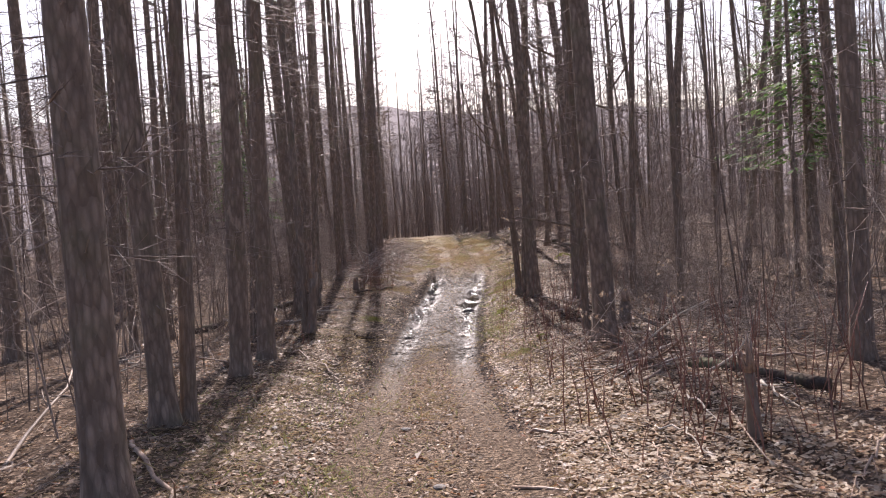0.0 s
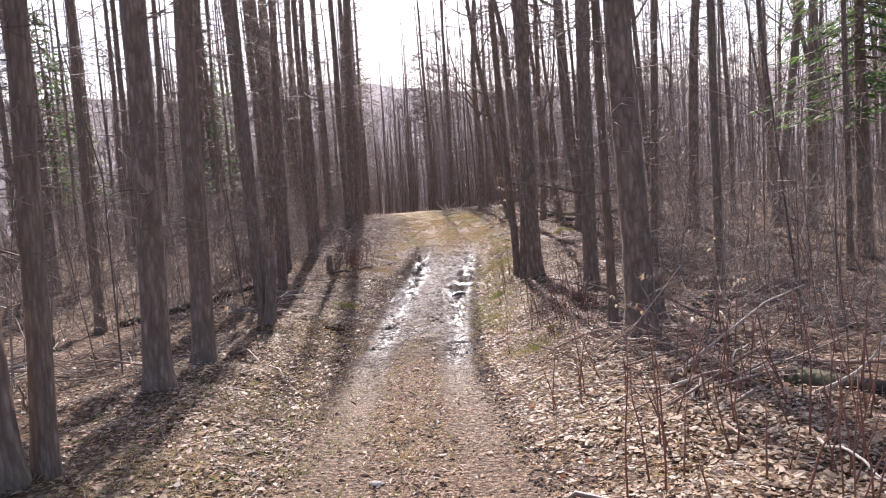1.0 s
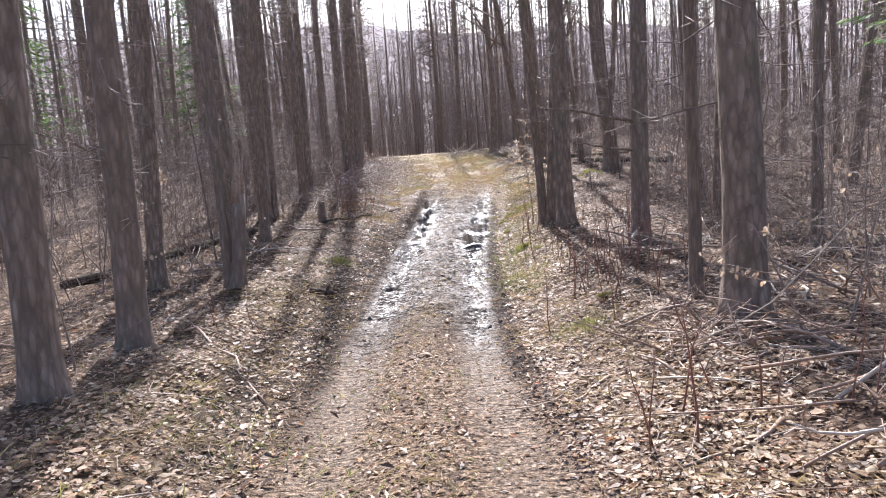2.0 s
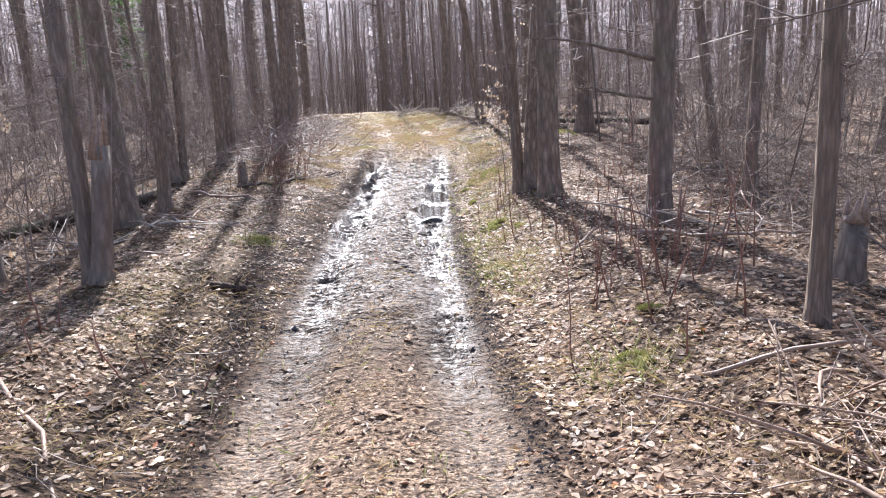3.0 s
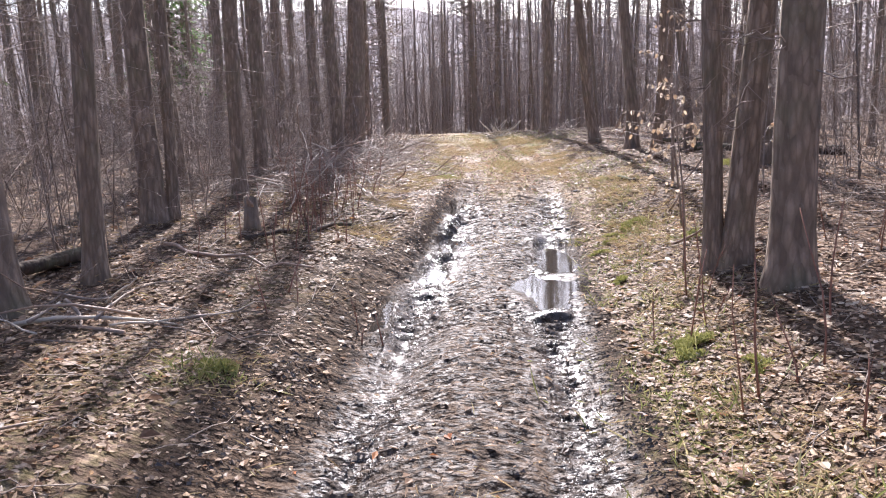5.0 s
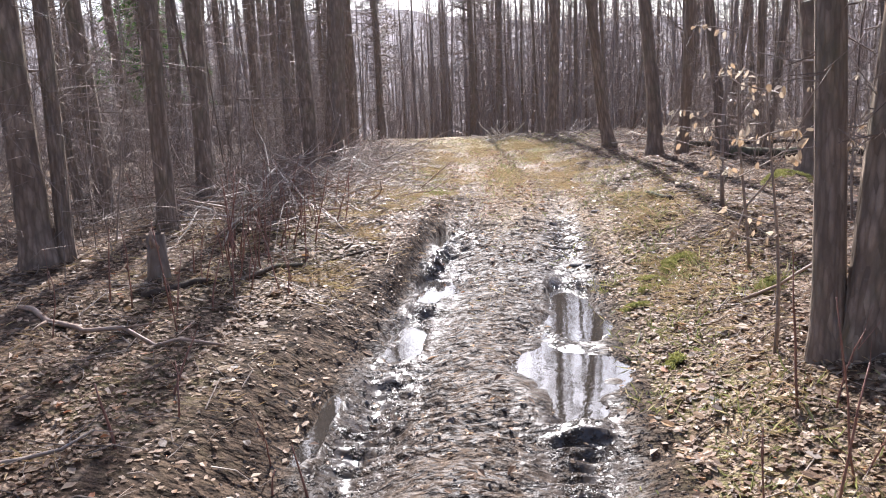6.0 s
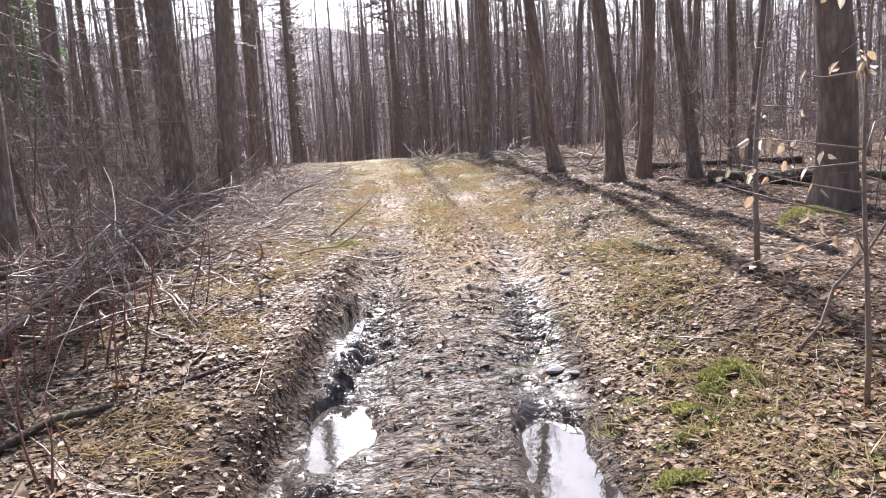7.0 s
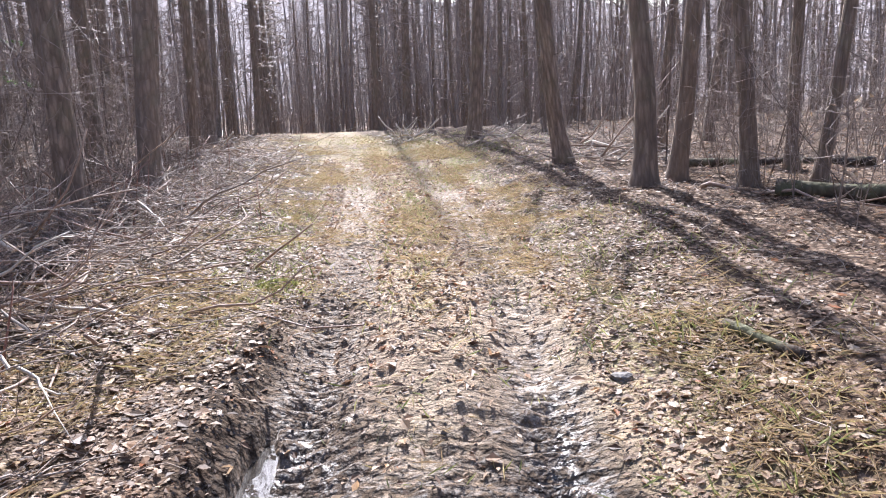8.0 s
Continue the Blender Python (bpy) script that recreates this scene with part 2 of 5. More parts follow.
def ground_material():
    m = Nodes("forest_floor")
    p = m.place()
    mud = m.add("ShaderNodeAttribute")
    mud.attribute_name = "mud"
    mud = mud.outputs["Fac"]
    moss = m.add("ShaderNodeAttribute")
    moss.attribute_name = "moss"
    moss = moss.outputs["Fac"]
    cells = m.add("ShaderNodeTexVoronoi", Vector=m.add("ShaderNodeMapping", Vector=p, Rotation=(0, 0, .5), Scale=(1, .6, 1)).outputs["Vector"], Scale=23.0, Randomness=1.0)
    pick = m.add("ShaderNodeSeparateColor", Color=cells.outputs["Color"]).outputs["Red"]
    leaf = m.ramp(pick, (0.0, (.04, .025, .016)), (.35, (.105, .068, .044)), (.7, (.25, .175, .12)), (1.0, (.42, .32, .225)))
    soil = m.ramp(m.noise(p, 45, 6, .75), (.35, (.04, .027, .018)), (.66, (.16, .108, .072)))
    leaf = m.mix(m.ramp(cells.outputs["Distance"], (.3, 0.0), (.56, .8)), leaf, (.05, .034, .023))
    c = m.mix(m.ramp(m.noise(p, 3.1, 5), (.32, .6), (.5, .05)), leaf, soil)
    trail = m.add("ShaderNodeAttribute")
    trail.attribute_name = "trail"
    crumbs = m.ramp(m.noise(p, 34, 7, .82), (.41, (.022, .015, .01)), (.5, (.1, .07, .047)), (.6, (.32, .235, .16)))
    c = m.mix(trail.outputs["Fac"], c, crumbs)
    dry = m.add("ShaderNodeAttribute")
    dry.attribute_name = "dry"
    sand = m.ramp(m.noise(p, 60, 6, .75), (.36, (.2, .145, .095)), (.6, (.47, .37, .26)))
    c = m.mix(m.math("MULTIPLY", dry.outputs["Fac"], m.ramp(m.noise(p, 5, 5, .7), (.3, .35), (.6, 1.0))), c, sand)
    c = m.mix(m.math("MULTIPLY", m.ramp(m.noise(p, .6, 3), (.4, 0.0), (.7, 1.0)), .35), c, (.12, .085, .06))
    grassy = m.math("MULTIPLY", moss, m.ramp(m.noise(p, 14, 5, .7), (.42, 0.0), (.62, 1.0)))
    c = m.mix(m.math("MULTIPLY", grassy, .8), c, (.24, .23, .075))
    wet = m.math("MULTIPLY", mud, m.ramp(m.noise(p, 9, 5, .7), (.34, .45), (.56, 1.0)))
    ribbed = m.add("ShaderNodeMapping", Vector=p, Scale=(.7, 1.3, 1)).outputs["Vector"]
    mudc = m.ramp(m.noise(ribbed, 24, 3, .6), (.42, (.012, .008, .0055)), (.6, (.085, .058, .038)))
    c = m.mix(wet, c, mudc)
    film = m.add("ShaderNodeAttribute")
    film.attribute_name = "film"
    film = m.math("MULTIPLY", film.outputs["Fac"], m.ramp(m.noise(m.add("ShaderNodeMapping", Vector=p, Scale=(1, .8, 1)).outputs["Vector"], 13, 5, .65), (.36, 0.0), (.5, 1.0)))
    c = m.mix(film, c, (.05, .038, .028))
    lane = m.add("ShaderNodeAttribute")
    lane.attribute_name = "lane"
    speck = m.math("MULTIPLY", m.ramp(m.noise(p, 6, 4), (.3, .3), (.55, 1.0)), m.ramp(m.noise(ribbed, 36, 2, .5), (.42, .1), (.56, 1.0)))
    rough = m.mix(m.math("MULTIPLY", lane.outputs["Fac"], speck), (.85, .85, .85), (.24, .24, .24))
    rough = m.mix(film, rough, (.26, .26, .26))
    clods = m.math("ADD", m.noise(ribbed, 21, 2, .5), m.math("MULTIPLY", m.noise(p, 60, 3, .6), .35))
    relief = clods
    relief = m.math("ADD", relief, m.math("MULTIPLY", m.math("MULTIPLY", pick, .6), m.math("SUBTRACT", 1.0, trail.outputs["Fac"])))
    relief = m.math("MULTIPLY", relief, m.math("SUBTRACT", 1.0, m.math("MULTIPLY", film, .85)))
    return m.done(c, rough, relief, 1.0, .034, m.math("ADD", .06, m.math("MULTIPLY", m.math("MULTIPLY", lane.outputs["Fac"], speck), .46)))


GROUND = ground_material()
LARCH_BARK = bark("larch_bark", (.195, .146, .107), (.41, .32, .243), .35)
HARDWOOD_BARK = bark("hardwood_bark", (.18, .134, .098), (.38, .294, .222), .3, (1, 1, .2))
# paler than the near bark: distance haze is put into its colour
HAZE_PALED_BARK = bark("haze_paled_bark", (.3, .243, .205), (.48, .395, .34), .1)
ROTTEN_BARK = bark("rotten_bark", (.05, .037, .028), (.15, .11, .08), .7)
DEAD_TWIG = twig_stuff("dead_twigs", (.14, .104, .08), (.41, .325, .256), .6, .25)
PALE_STICK = twig_stuff("pale_sticks", (.15, .085, .06), (.5, .37, .26), .5)
RED_CANE = twig_stuff("red_canes", (.13, .055, .04), (.36, .19, .13), .5)
LITTER = leaf_stuff("leaf_litter", ((0.0, (.065, .037, .023)), (.22, (.16, .097, .06)), (.45, (.29, .186, .114)), (.68, (.4, .268, .165)), (.86, (.5, .37, .25)), (.94, (.48, .31, .145)), (1.0, (.36, .125, .045))), .5, .36)
OLD_LEAVES = leaf_stuff("old_leaves", ((0.0, (.08, .048, .028)), (.3, (.19, .115, .066)), (.65, (.33, .222, .138)), (1.0, (.47, .36, .25))), .6, .35)
BLEACHED_STICK = twig_stuff("bleached_sticks", (.42, .35, .27), (.7, .62, .5), .6)
STRAW = leaf_stuff("straw", ((0.0, (.31, .215, .11)), (.6, (.52, .4, .23)), (1.0, (.43, .36, .155))), .6, .35)
BEECH_LEAF = leaf_stuff("beech_leaves", ((0.0, (.38, .25, .14)), (.5, (.56, .44, .3)), (1.0, (.66, .57, .44))), .5, .45)
GRASS = leaf_stuff("grass_blades", ((0.0, (.16, .19, .06)), (.5, (.34, .33, .12)), (1.0, (.55, .46, .26))), .5, .4)
MOSS = leaf_stuff("moss", ((0.0, (.24, .25, .06)), (1.0, (.48, .45, .18))), .8, .3)
NEEDLES = leaf_stuff("needles", ((0.0, (.07, .13, .04)), (1.0, (.2, .3, .085))), .7, .55)


def water_material():
    m = Nodes("puddle_water")
    h = m.noise(m.place(), 14, 3)
    m.done((.035, .03, .025), .03, h, .05, .012, .8)
    return m.mat


def stone_material():
    m = Nodes("stone")
    p = m.place()
    c = m.ramp(m.noise(p, 22, 5, .7), (.3, (.09, .08, .07)), (.7, (.26, .23, .2)))
    return m.done(c, .8, m.noise(p, 40, 5), .6, .01)


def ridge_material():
    m = Nodes("haze_paled_ridge")
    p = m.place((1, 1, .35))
    # woodland tones lifted to pale grey to paint in distance haze
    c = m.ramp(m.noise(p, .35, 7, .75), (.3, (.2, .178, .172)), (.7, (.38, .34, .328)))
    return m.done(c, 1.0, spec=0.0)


WATER, STONE, RIDGE = water_material(), stone_material(), ridge_material()

# ------------------------------------------------------------------ ground
def spread(lo, hi, step, reach, grow):
    inner = list(np.arange(lo, hi + 1e-6, step))
    a, s = inner[-1], step
    while a < reach[1]:
        s *= grow
        a += s
        inner.append(a)
    a, s, outer = inner[0], step, []
    while a > reach[0]:
        s *= grow
        a -= s
        outer.append(a)
    return np.array(outer[::-1] + inner)


gx = spread(-2.1, 1.0, .03, (-900, 900), 1.07)
gy = spread(11.0, 24.5, .024, (-500, 1100), 1.045)
GX, GY = np.meshgrid(gx, gy)
GZ = ground_z(GX, GY)
out = smooth(60, 300, np.hypot(GX, GY - 20))
GZ = GZ * (1 - out) + out * -4
nx, ny = len(gx), len(gy)
idx = np.arange(nx * ny).reshape(ny, nx)
quads = np.stack([idx[:-1, :-1], idx[:-1, 1:], idx[1:, 1:], idx[1:, :-1]], axis=-1).reshape(-1, 4)
gmesh = mesh_of("ground", np.stack([GX, GY, GZ], axis=-1).reshape(-1, 3), quads)
D = aside(GX, GY)
A = np.abs(D)
long_way = smooth(6, 11, GY) * (1 - smooth(18.5, 21.5, GY) * .9) * (1 - smooth(28, 36, GY))
soaked = smooth(9.5, 13.0, GY) * (1 - smooth(18.8, 20.4, GY))
wheels = np.exp(-((D - .5) / .26) ** 4) + np.exp(-((D + .5) / .28) ** 4)
mud = wheels * (.22 + .5 * smooth(9.5, 13, GY)) * (.3 + .7 * long_way) + soaked * (1 - smooth(.7, .85, A)) * .85
slump = smooth(16.5, 19.5, GY)
mud = mud + smooth(.62, .8, -D) * (1 - smooth(1.25 - .42 * slump, 1.55 - .58 * slump, -D + .18 * bumps(GX, GY, .6, 16))) * smooth(7, 10, GY) * (1 - smooth(20.5, 22.5, GY)) * .9
mud = mud + np.exp(-((D - .78) / .1) ** 2) * smooth(8, 10, GY) * (1 - smooth(16, 19, GY))
mud = np.clip(mud * 1.25, 0, 1) * (1 - smooth(1.45, 1.8, A))
moss = np.exp(-((D - 1.05) / .33) ** 2) * smooth(11, 14, GY) * (1 - smooth(27, 33, GY))
moss = moss + .6 * np.exp(-(D / .22) ** 2) * smooth(19, 22, GY) + .8 * smooth(24, 31, GY) * (1 - smooth(.8, 1.8, A)) * (1 - smooth(34, 38, GY))
moss = moss + .5 * np.exp(-((D + 1.1) / .3) ** 2) * smooth(19, 22, GY) + .45 * np.exp(-((D + 1.6) / .6) ** 2)
moss = np.clip(moss * (.55 + .6 * bumps(GX, GY, .8, 11)), 0, 1)
lane = np.exp(-((D - .5) / .19) ** 4) + np.exp(-((D + .48) / .22) ** 4)
lane = lane * smooth(5, 10, GY) * (.38 + .62 * smooth(10.5, 14.5, GY)) * (1 - .7 * smooth(19.5, 22, GY)) * (1 - smooth(26, 32, GY))
film = np.exp(-((D + .6) / .13) ** 2) * smooth(14.5, 16, GY) * (1 - smooth(19.4, 20.4, GY))
film = film + np.exp(-((D - .45) / .24) ** 2) * smooth(15.2, 16, GY) * (1 - smooth(18.6, 19.4, GY))
film = film + .7 * np.exp(-((D - .52) / .16) ** 2) * smooth(9, 12, GY) * (1 - smooth(15, 18, GY)) + .5 * np.exp(-((D + .42) / .18) ** 2) * smooth(10, 13, GY) * (1 - smooth(18, 20, GY))
lane = np.maximum(lane, .5 * (1 - smooth(.62, .78, A)) * smooth(10.5, 13, GY) * (1 - smooth(19.5, 21, GY)))
trail = (1 - smooth(.62, .85, A)) * (1 - smooth(27, 34, GY))
dry = (1 - smooth(.75, 1.25, A)) * smooth(19.3, 21.6, GY) * (1 - .8 * np.exp(-((D + .52) / .2) ** 2) * (1 - smooth(22, 25, GY))) * (1 - smooth(35, 40, GY)) + np.exp(-((D - .85) / .16) ** 2) * smooth(18.6, 19.6, GY) * (1 - smooth(21.5, 23, GY))
for name, values in (("dry", np.clip(dry, 0, 1)), ("mud", mud), ("moss", moss), ("lane", np.clip(lane, 0, 1)), ("film", np.clip(film, 0, 1)), ("trail", trail)):
    gmesh.attributes.new(name, "FLOAT", "POINT").data.foreach_set("value", values.ravel().astype(np.float32))
solid("ground", gmesh, GROUND, "muddy forest trail with leaf litter and tyre ruts", "ground", kind="structure")

for pools in (PUDDLES[:2], PUDDLES[2:3], PUDDLES[3:4], PUDDLES[4:5], PUDDLES[5:]):
    level = pools[0][4]
    rows = np.linspace(min(py - 1.65 * ry for px, py, rx, ry, z in pools) + .01, max(py + 1.65 * ry for px, py, rx, ry, z in pools) - .01, 44)
    west, east = np.full(44, 99.0), np.full(44, -99.0)
    for px, py, rx, ry, z in pools:
        half = 1.65 * rx * np.sqrt(np.clip(1 - ((rows - py) / (1.65 * ry)) ** 2, 0, 1))
        west = np.where(half > 0, np.minimum(west, px - half), west)
        east = np.where(half > 0, np.maximum(east, px + half), east)
    sheet = np.concatenate([np.stack([side, rows, np.full(44, z)], axis=-1) for side, z in ((west, level), (east, level), (west, level - .05), (east, level - .05))])
    faces = [q for k in range(43) for q in ([k, 44 + k, 45 + k, k + 1], [k, k + 1, 89 + k, 88 + k], [44 + k, 132 + k, 133 + k, 45 + k])]
    solid("puddle", mesh_of("puddle", sheet, faces, False), WATER, "still muddy rainwater lying in the wheel rut", "puddle", "puddles on the trail", "structure")

# far wooded ridge all round, its haze put into the colour
a = np.linspace(0, 2 * math.pi, 241)
ra, za = [], []
for r, k in ((95, 0.0), (200, .16), (640, .95), (760, 1.0)):
    ra.append(r)
    za.append(k)
rv, rf = [], []
for r, k in zip(ra, za):
    top = 76 + 10 * np.sin(a * 3 + 1) + 7 * np.sin(a * 7 + 2) + 4 * np.sin(a * 19)
    z = -12 + (top + 12) * k + (bumps(a * 90, a * 0 + r, 1.0, 9) * 2.5 if k > .4 else 0)
    rv.append(np.stack([r * np.cos(a), 20 + r * np.sin(a), z], axis=-1))
for i in range(3):
    for j in range(240):
        b = i * 241 + j
        rf.append([b, b + 1, b + 242, b + 241])
solid("backdrop_ridge", mesh_of("backdrop_ridge", np.concatenate(rv), rf), RIDGE, "wooded ridge in the far distance, haze painted in pale grey", "hillside", kind="structure")

# ------------------------------------------------------------------ trees
def trunk_line(tall, wobble, r):
    n = 15
    z = np.concatenate([[-.35, 0, .12, .35], np.linspace(.9, tall, n - 4)])
    ph = r.uniform(0, 6.28, 4)
    s = np.clip(z, 0, None)
    x = wobble * (np.sin(s * .45 + ph[0]) - math.sin(ph[0])) + wobble * .5 * (np.sin(s * 1.1 + ph[1]) - math.sin(ph[1]))
    y = wobble * (np.sin(s * .4 + ph[2]) - math.sin(ph[2])) + wobble * .5 * (np.sin(s * 1.3 + ph[3]) - math.sin(ph[3]))
    return np.stack([x, y, z], axis=-1)


def on_line(line, z):
    return np.array([np.interp(z, line[:, 2], line[:, k]) for k in range(3)])


def twig_fan(st, a, b, ra, r, count, length, droop, thick, sides=3):
    """Side twigs along the branch from a to b."""
    u = r.uniform(.25, 1.0, count)
    base = a + (b - a) * u[:, None]
    along = (b - a) / np.linalg.norm(b - a)
    side = np.cross(along, (0, 0, 1))
    sgn = r.choice([-1, 1], count)[:, None]
    way = along * r.uniform(.4, 1.0, (count, 1)) + side * sgn * r.uniform(.4, 1.0, (count, 1)) + np.array([0, 0, 1]) * r.normal(droop, .35, (count, 1))
    way /= np.linalg.norm(way, axis=1, keepdims=True)
    st.prisms(base, base + way * (length * r.uniform(.4, 1.2, (count, 1))), thick, thick * .4, sides)


def conifer(seed, r0=.135, tall=19.0, wobble=.03, detail=1.0, stout=1.0):
    """A bare larch: straight tapered bole, whorls of dead snags, a thin leafless crown."""
    r = np.random.default_rng(seed)
    line = trunk_line(tall, wobble, r)
    s = np.clip(line[:, 2], 0, tall)
    rad = r0 * (1 - .82 * (s / tall)) * (1 + .38 * np.exp(-s / .16))
    bole = Sticks()
    bole.tube(line, rad, 12)
    st = Sticks()
    z = r.uniform(.9, 1.6)
    while z < tall * .97:
        high = z / tall
        for _ in range(r.integers(3, 6) if z < 5 else r.integers(2, 5)):
            a = r.uniform(0, 6.283)
            reach = (r.uniform(.12, .7) if z < 4 else r.uniform(.3, 1.4) if z < 8 else r.uniform(.6, 1.9) * (1.25 - high)) * (r0 / .135) ** .5
            rise = r.normal(-.06, .16) if z < 7 else r.normal(.15, .18)
            o = on_line(line, z) + np.array([0, 0, r.uniform(-.1, .1)])
            way = np.array([math.cos(a), math.sin(a), rise])
            bend = o + way * reach * .5 + r.normal(0, .07, 3) * reach
            tip = bend + way * reach * .5 + np.array([r.normal(0, .16), r.normal(0, .16), r.normal(.05, .17)]) * reach
            tk = (.0075 * reach ** .6 + .002) * stout
            st.prisms([o, bend], [bend, tip], [tk, tk * .7], [tk * .7, tk * .3], 3)
            n = int((2 + reach * 6) * detail) if r.random() < (.85 if z < 7 else .4 if detail > .8 else .75) and z < (12 if detail > .8 else 9.5) else 0
            if n:
                twig_fan(st, o, tip, tk, r, n, .16 + .3 * reach, .12, (.0042 + .0024 * (z > 4)) / detail ** .3 * stout)
        z += r.uniform(.2, .42) if z < 11 else r.uniform(.6, 1.1)
    return bole.mesh("trunk"), st.mesh("crown")


def hardwood(seed, r0=.13, tall=17.0, wobble=.12, first=4.5, detail=1.0):
    """A leafless broadleaf: sinuous bole, rising limbs that fork into twigs."""
    r = np.random.default_rng(seed)
    line = trunk_line(tall, wobble, r)
    s = np.clip(line[:, 2], 0, tall)
    rad = r0 * (1 - .85 * (s / tall) ** .9) * (1 + .5 * np.exp(-s / .2))
    bole, st = Sticks(), Sticks()
    bole.tube(line, rad, 12)

    def limb(o, way, length, thick, level):
        pts = [o]
        w = way / np.linalg.norm(way)
        for k in range(4):
            w = w + r.normal(0, .18, 3) + np.array([0, 0, .1])
            w /= np.linalg.norm(w)
            pts.append(pts[-1] + w * length / 4)
        pts = np.array(pts)
        rr = thick * np.linspace(1, .3, 5)
        if level == 0:
            bole.tube(pts, rr, 5, False)
        else:
            st.prisms(pts[:-1], pts[1:], rr[:-1], rr[1:], 3)
        if level < 2:
            for _ in range(int((4 if level == 0 else 3) * detail) + 1):
                k = r.integers(1, 5)
                limb(pts[k], w * .6 + r.normal(0, .55, 3) + np.array([0, 0, .2]), length * r.uniform(.35, .6), rr[k] * .6 + .002, level + 1)
        else:
            twig_fan(st, pts[0], pts[-1], thick, r, int(4 * detail), length * .45, .2, .005)

    z = first
    while z < tall * .95:
        a = r.uniform(0, 6.283)
        limb(on_line(line, z), np.array([math.cos(a), math.sin(a), r.uniform(.5, 1.2)]), r.uniform(1.4, 3.6) * (1.2 - z / tall), r0 * .32 * (1.15 - z / tall), 0)
        z += r.uniform(.5, 1.1)
    for z in r.uniform(1.2, first, 5):
        a = r.uniform(0, 6.283)
        o = on_line(line, z)
        tip = o + np.array([math.cos(a), math.sin(a), .2]) * r.uniform(.3, 1.0)
        st.prisms([o], [tip], .008, .003)
        twig_fan(st, o, tip, .008, r, 5, .25, .1, .003)
    return bole.mesh("trunk"), st.mesh("crown")


LARCH = [conifer(100 + k, wobble=.02 + .015 * (k % 3), detail=1.0) for k in range(7)]
BROAD = [hardwood(200 + k, first=3.5 + k % 3, detail=.8) for k in range(4)]
LARCH_THIN = [conifer(120 + k, tall=15.0, wobble=.03 + .015 * (k % 3), detail=.6) for k in range(6)]
LARCH_FAR = [conifer(140 + k, tall=15.0, wobble=.03 + .015 * (k % 3), detail=.6) for k in range(6)]
LARCH_CREST = [conifer(160 + k, tall=15.0, wobble=.04, detail=.95, stout=2.6) for k in range(4)]
BROAD_THIN = [hardwood(220 + k, first=2.8 + k % 3, wobble=.16, detail=.5) for k in range(6)]


def tree_at(kind, k, x, y, dia, lean=0.0, turn=None, tall=1.0, label="", group="", dip=0.0, thin=False):
    stock, mat, name = ((LARCH_FAR if y > 30 else LARCH_THIN) if thin else LARCH, LARCH_BARK, "larch_tree") if kind == "larch" else (BROAD_THIN if thin else BROAD, HARDWOOD_BARK, "hardwood_tree")
    if kind == "crest":
        stock, mat, name = LARCH_CREST, LARCH_BARK, "larch_tree"
    bole, tips = stock[k % len(stock)]
    ob = thing(name, label, "tree", group=group)
    part("trunk", bole, mat, ob)
    part("crown", tips, DEAD_TWIG, ob)
    w = dia / .27
    ob.matrix_basis = pose(x, y, height(x, y) - dip) @ pose(0, 0, 0, 0, lean, 0) @ pose(0, 0, 0, 0, 0, (k * 77) % 360 if turn is None else turn) @ Matrix.Diagonal((w, w, tall * (.7 + .3 * w) if w < 1 else tall, 1))
    return ob


# x, y, thickness at breast height, lean to the right in degrees
LARCH_LEFT_NEAR = [
    (-2.21, 4.07, .27, .9), (-2.73, 6.07, .23, .2), (-2.62, 6.29, .15, 4.5), (-2.84, 8.44, .25, 2.5), (-2.95, 9.85, .25, 3.5),
    (-5.56, 11.57, .14, .9), (-7.54, 11.57, .27, 2), (-9.88, 16.67, .36, 0), (-8.13, 16.38, .36, 1), (-3.9, 12.59, .21, 4.5),
    (-3.71, 15.08, .27, -.5), (-3.55, 15.88, .17, 3.6), (-4.12, 18.1, .25, .3), (-3.65, 19.3, .18, 1.5), (-4.86, 20.5, .28, -1), (-5.02, 20.3, .13, -4), (-3.97, 18.2, .13, 2.5), (-2.97, 12.3, .14, .5),
]
LARCH_LEFT_FAR = [
    (-3.8, 20.6, .28, 1.6), (-3.41, 23.7, .33, .9), (-3.4, 25.6, .36, 2), (-4.28, 25.8, .3, 1), (-3.89, 27.1, .36, 3), (-6.3, 30.5, .4, 2),
    (-4.6, 27.2, .3, 1), (-3.75, 28.6, .2, 2), (-5.57, 28.3, .24, .3), (-6.26, 28.3, .18, .1), (-6.14, 26.6, .42, 1.1), (-5.89, 24.8, .29, 1.8), (-4.5, 32.4, .38, 1.7),
]
LARCH_RIGHT = [
    (1.71, 13.52, .24, .6), (1.5, 9.45, .31, -.2), (1.36, 10.1, .11, .1), (3.5, 7.09, .22, -1), (3.91, 8.28, .14, -2), (5.0, 19.35, .26, 3),
    (6.9, 17.7, .23, 2), (.79, 16.2, .15, -1.5), (.93, 16.14, .21, 3.2), (1.06, 15.5, .28, -.2), (3.13, 12.0, .13, .4), (2.8, 14.1, .14, 3),
]
HARDWOOD_RIGHT = [
    (1.34, 27.0, .27, -8.6), (1.72, 24.85, .28, -4.5), (2.28, 25.5, .24, .8), (2.68, 24.6, .22, -5), (3.5, 25.4, .17, -1.5),
    (3.26, 24.4, .17, 4.6), (2.89, 21.7, .43, -1), (.55, 31.2, .32, 3),
]
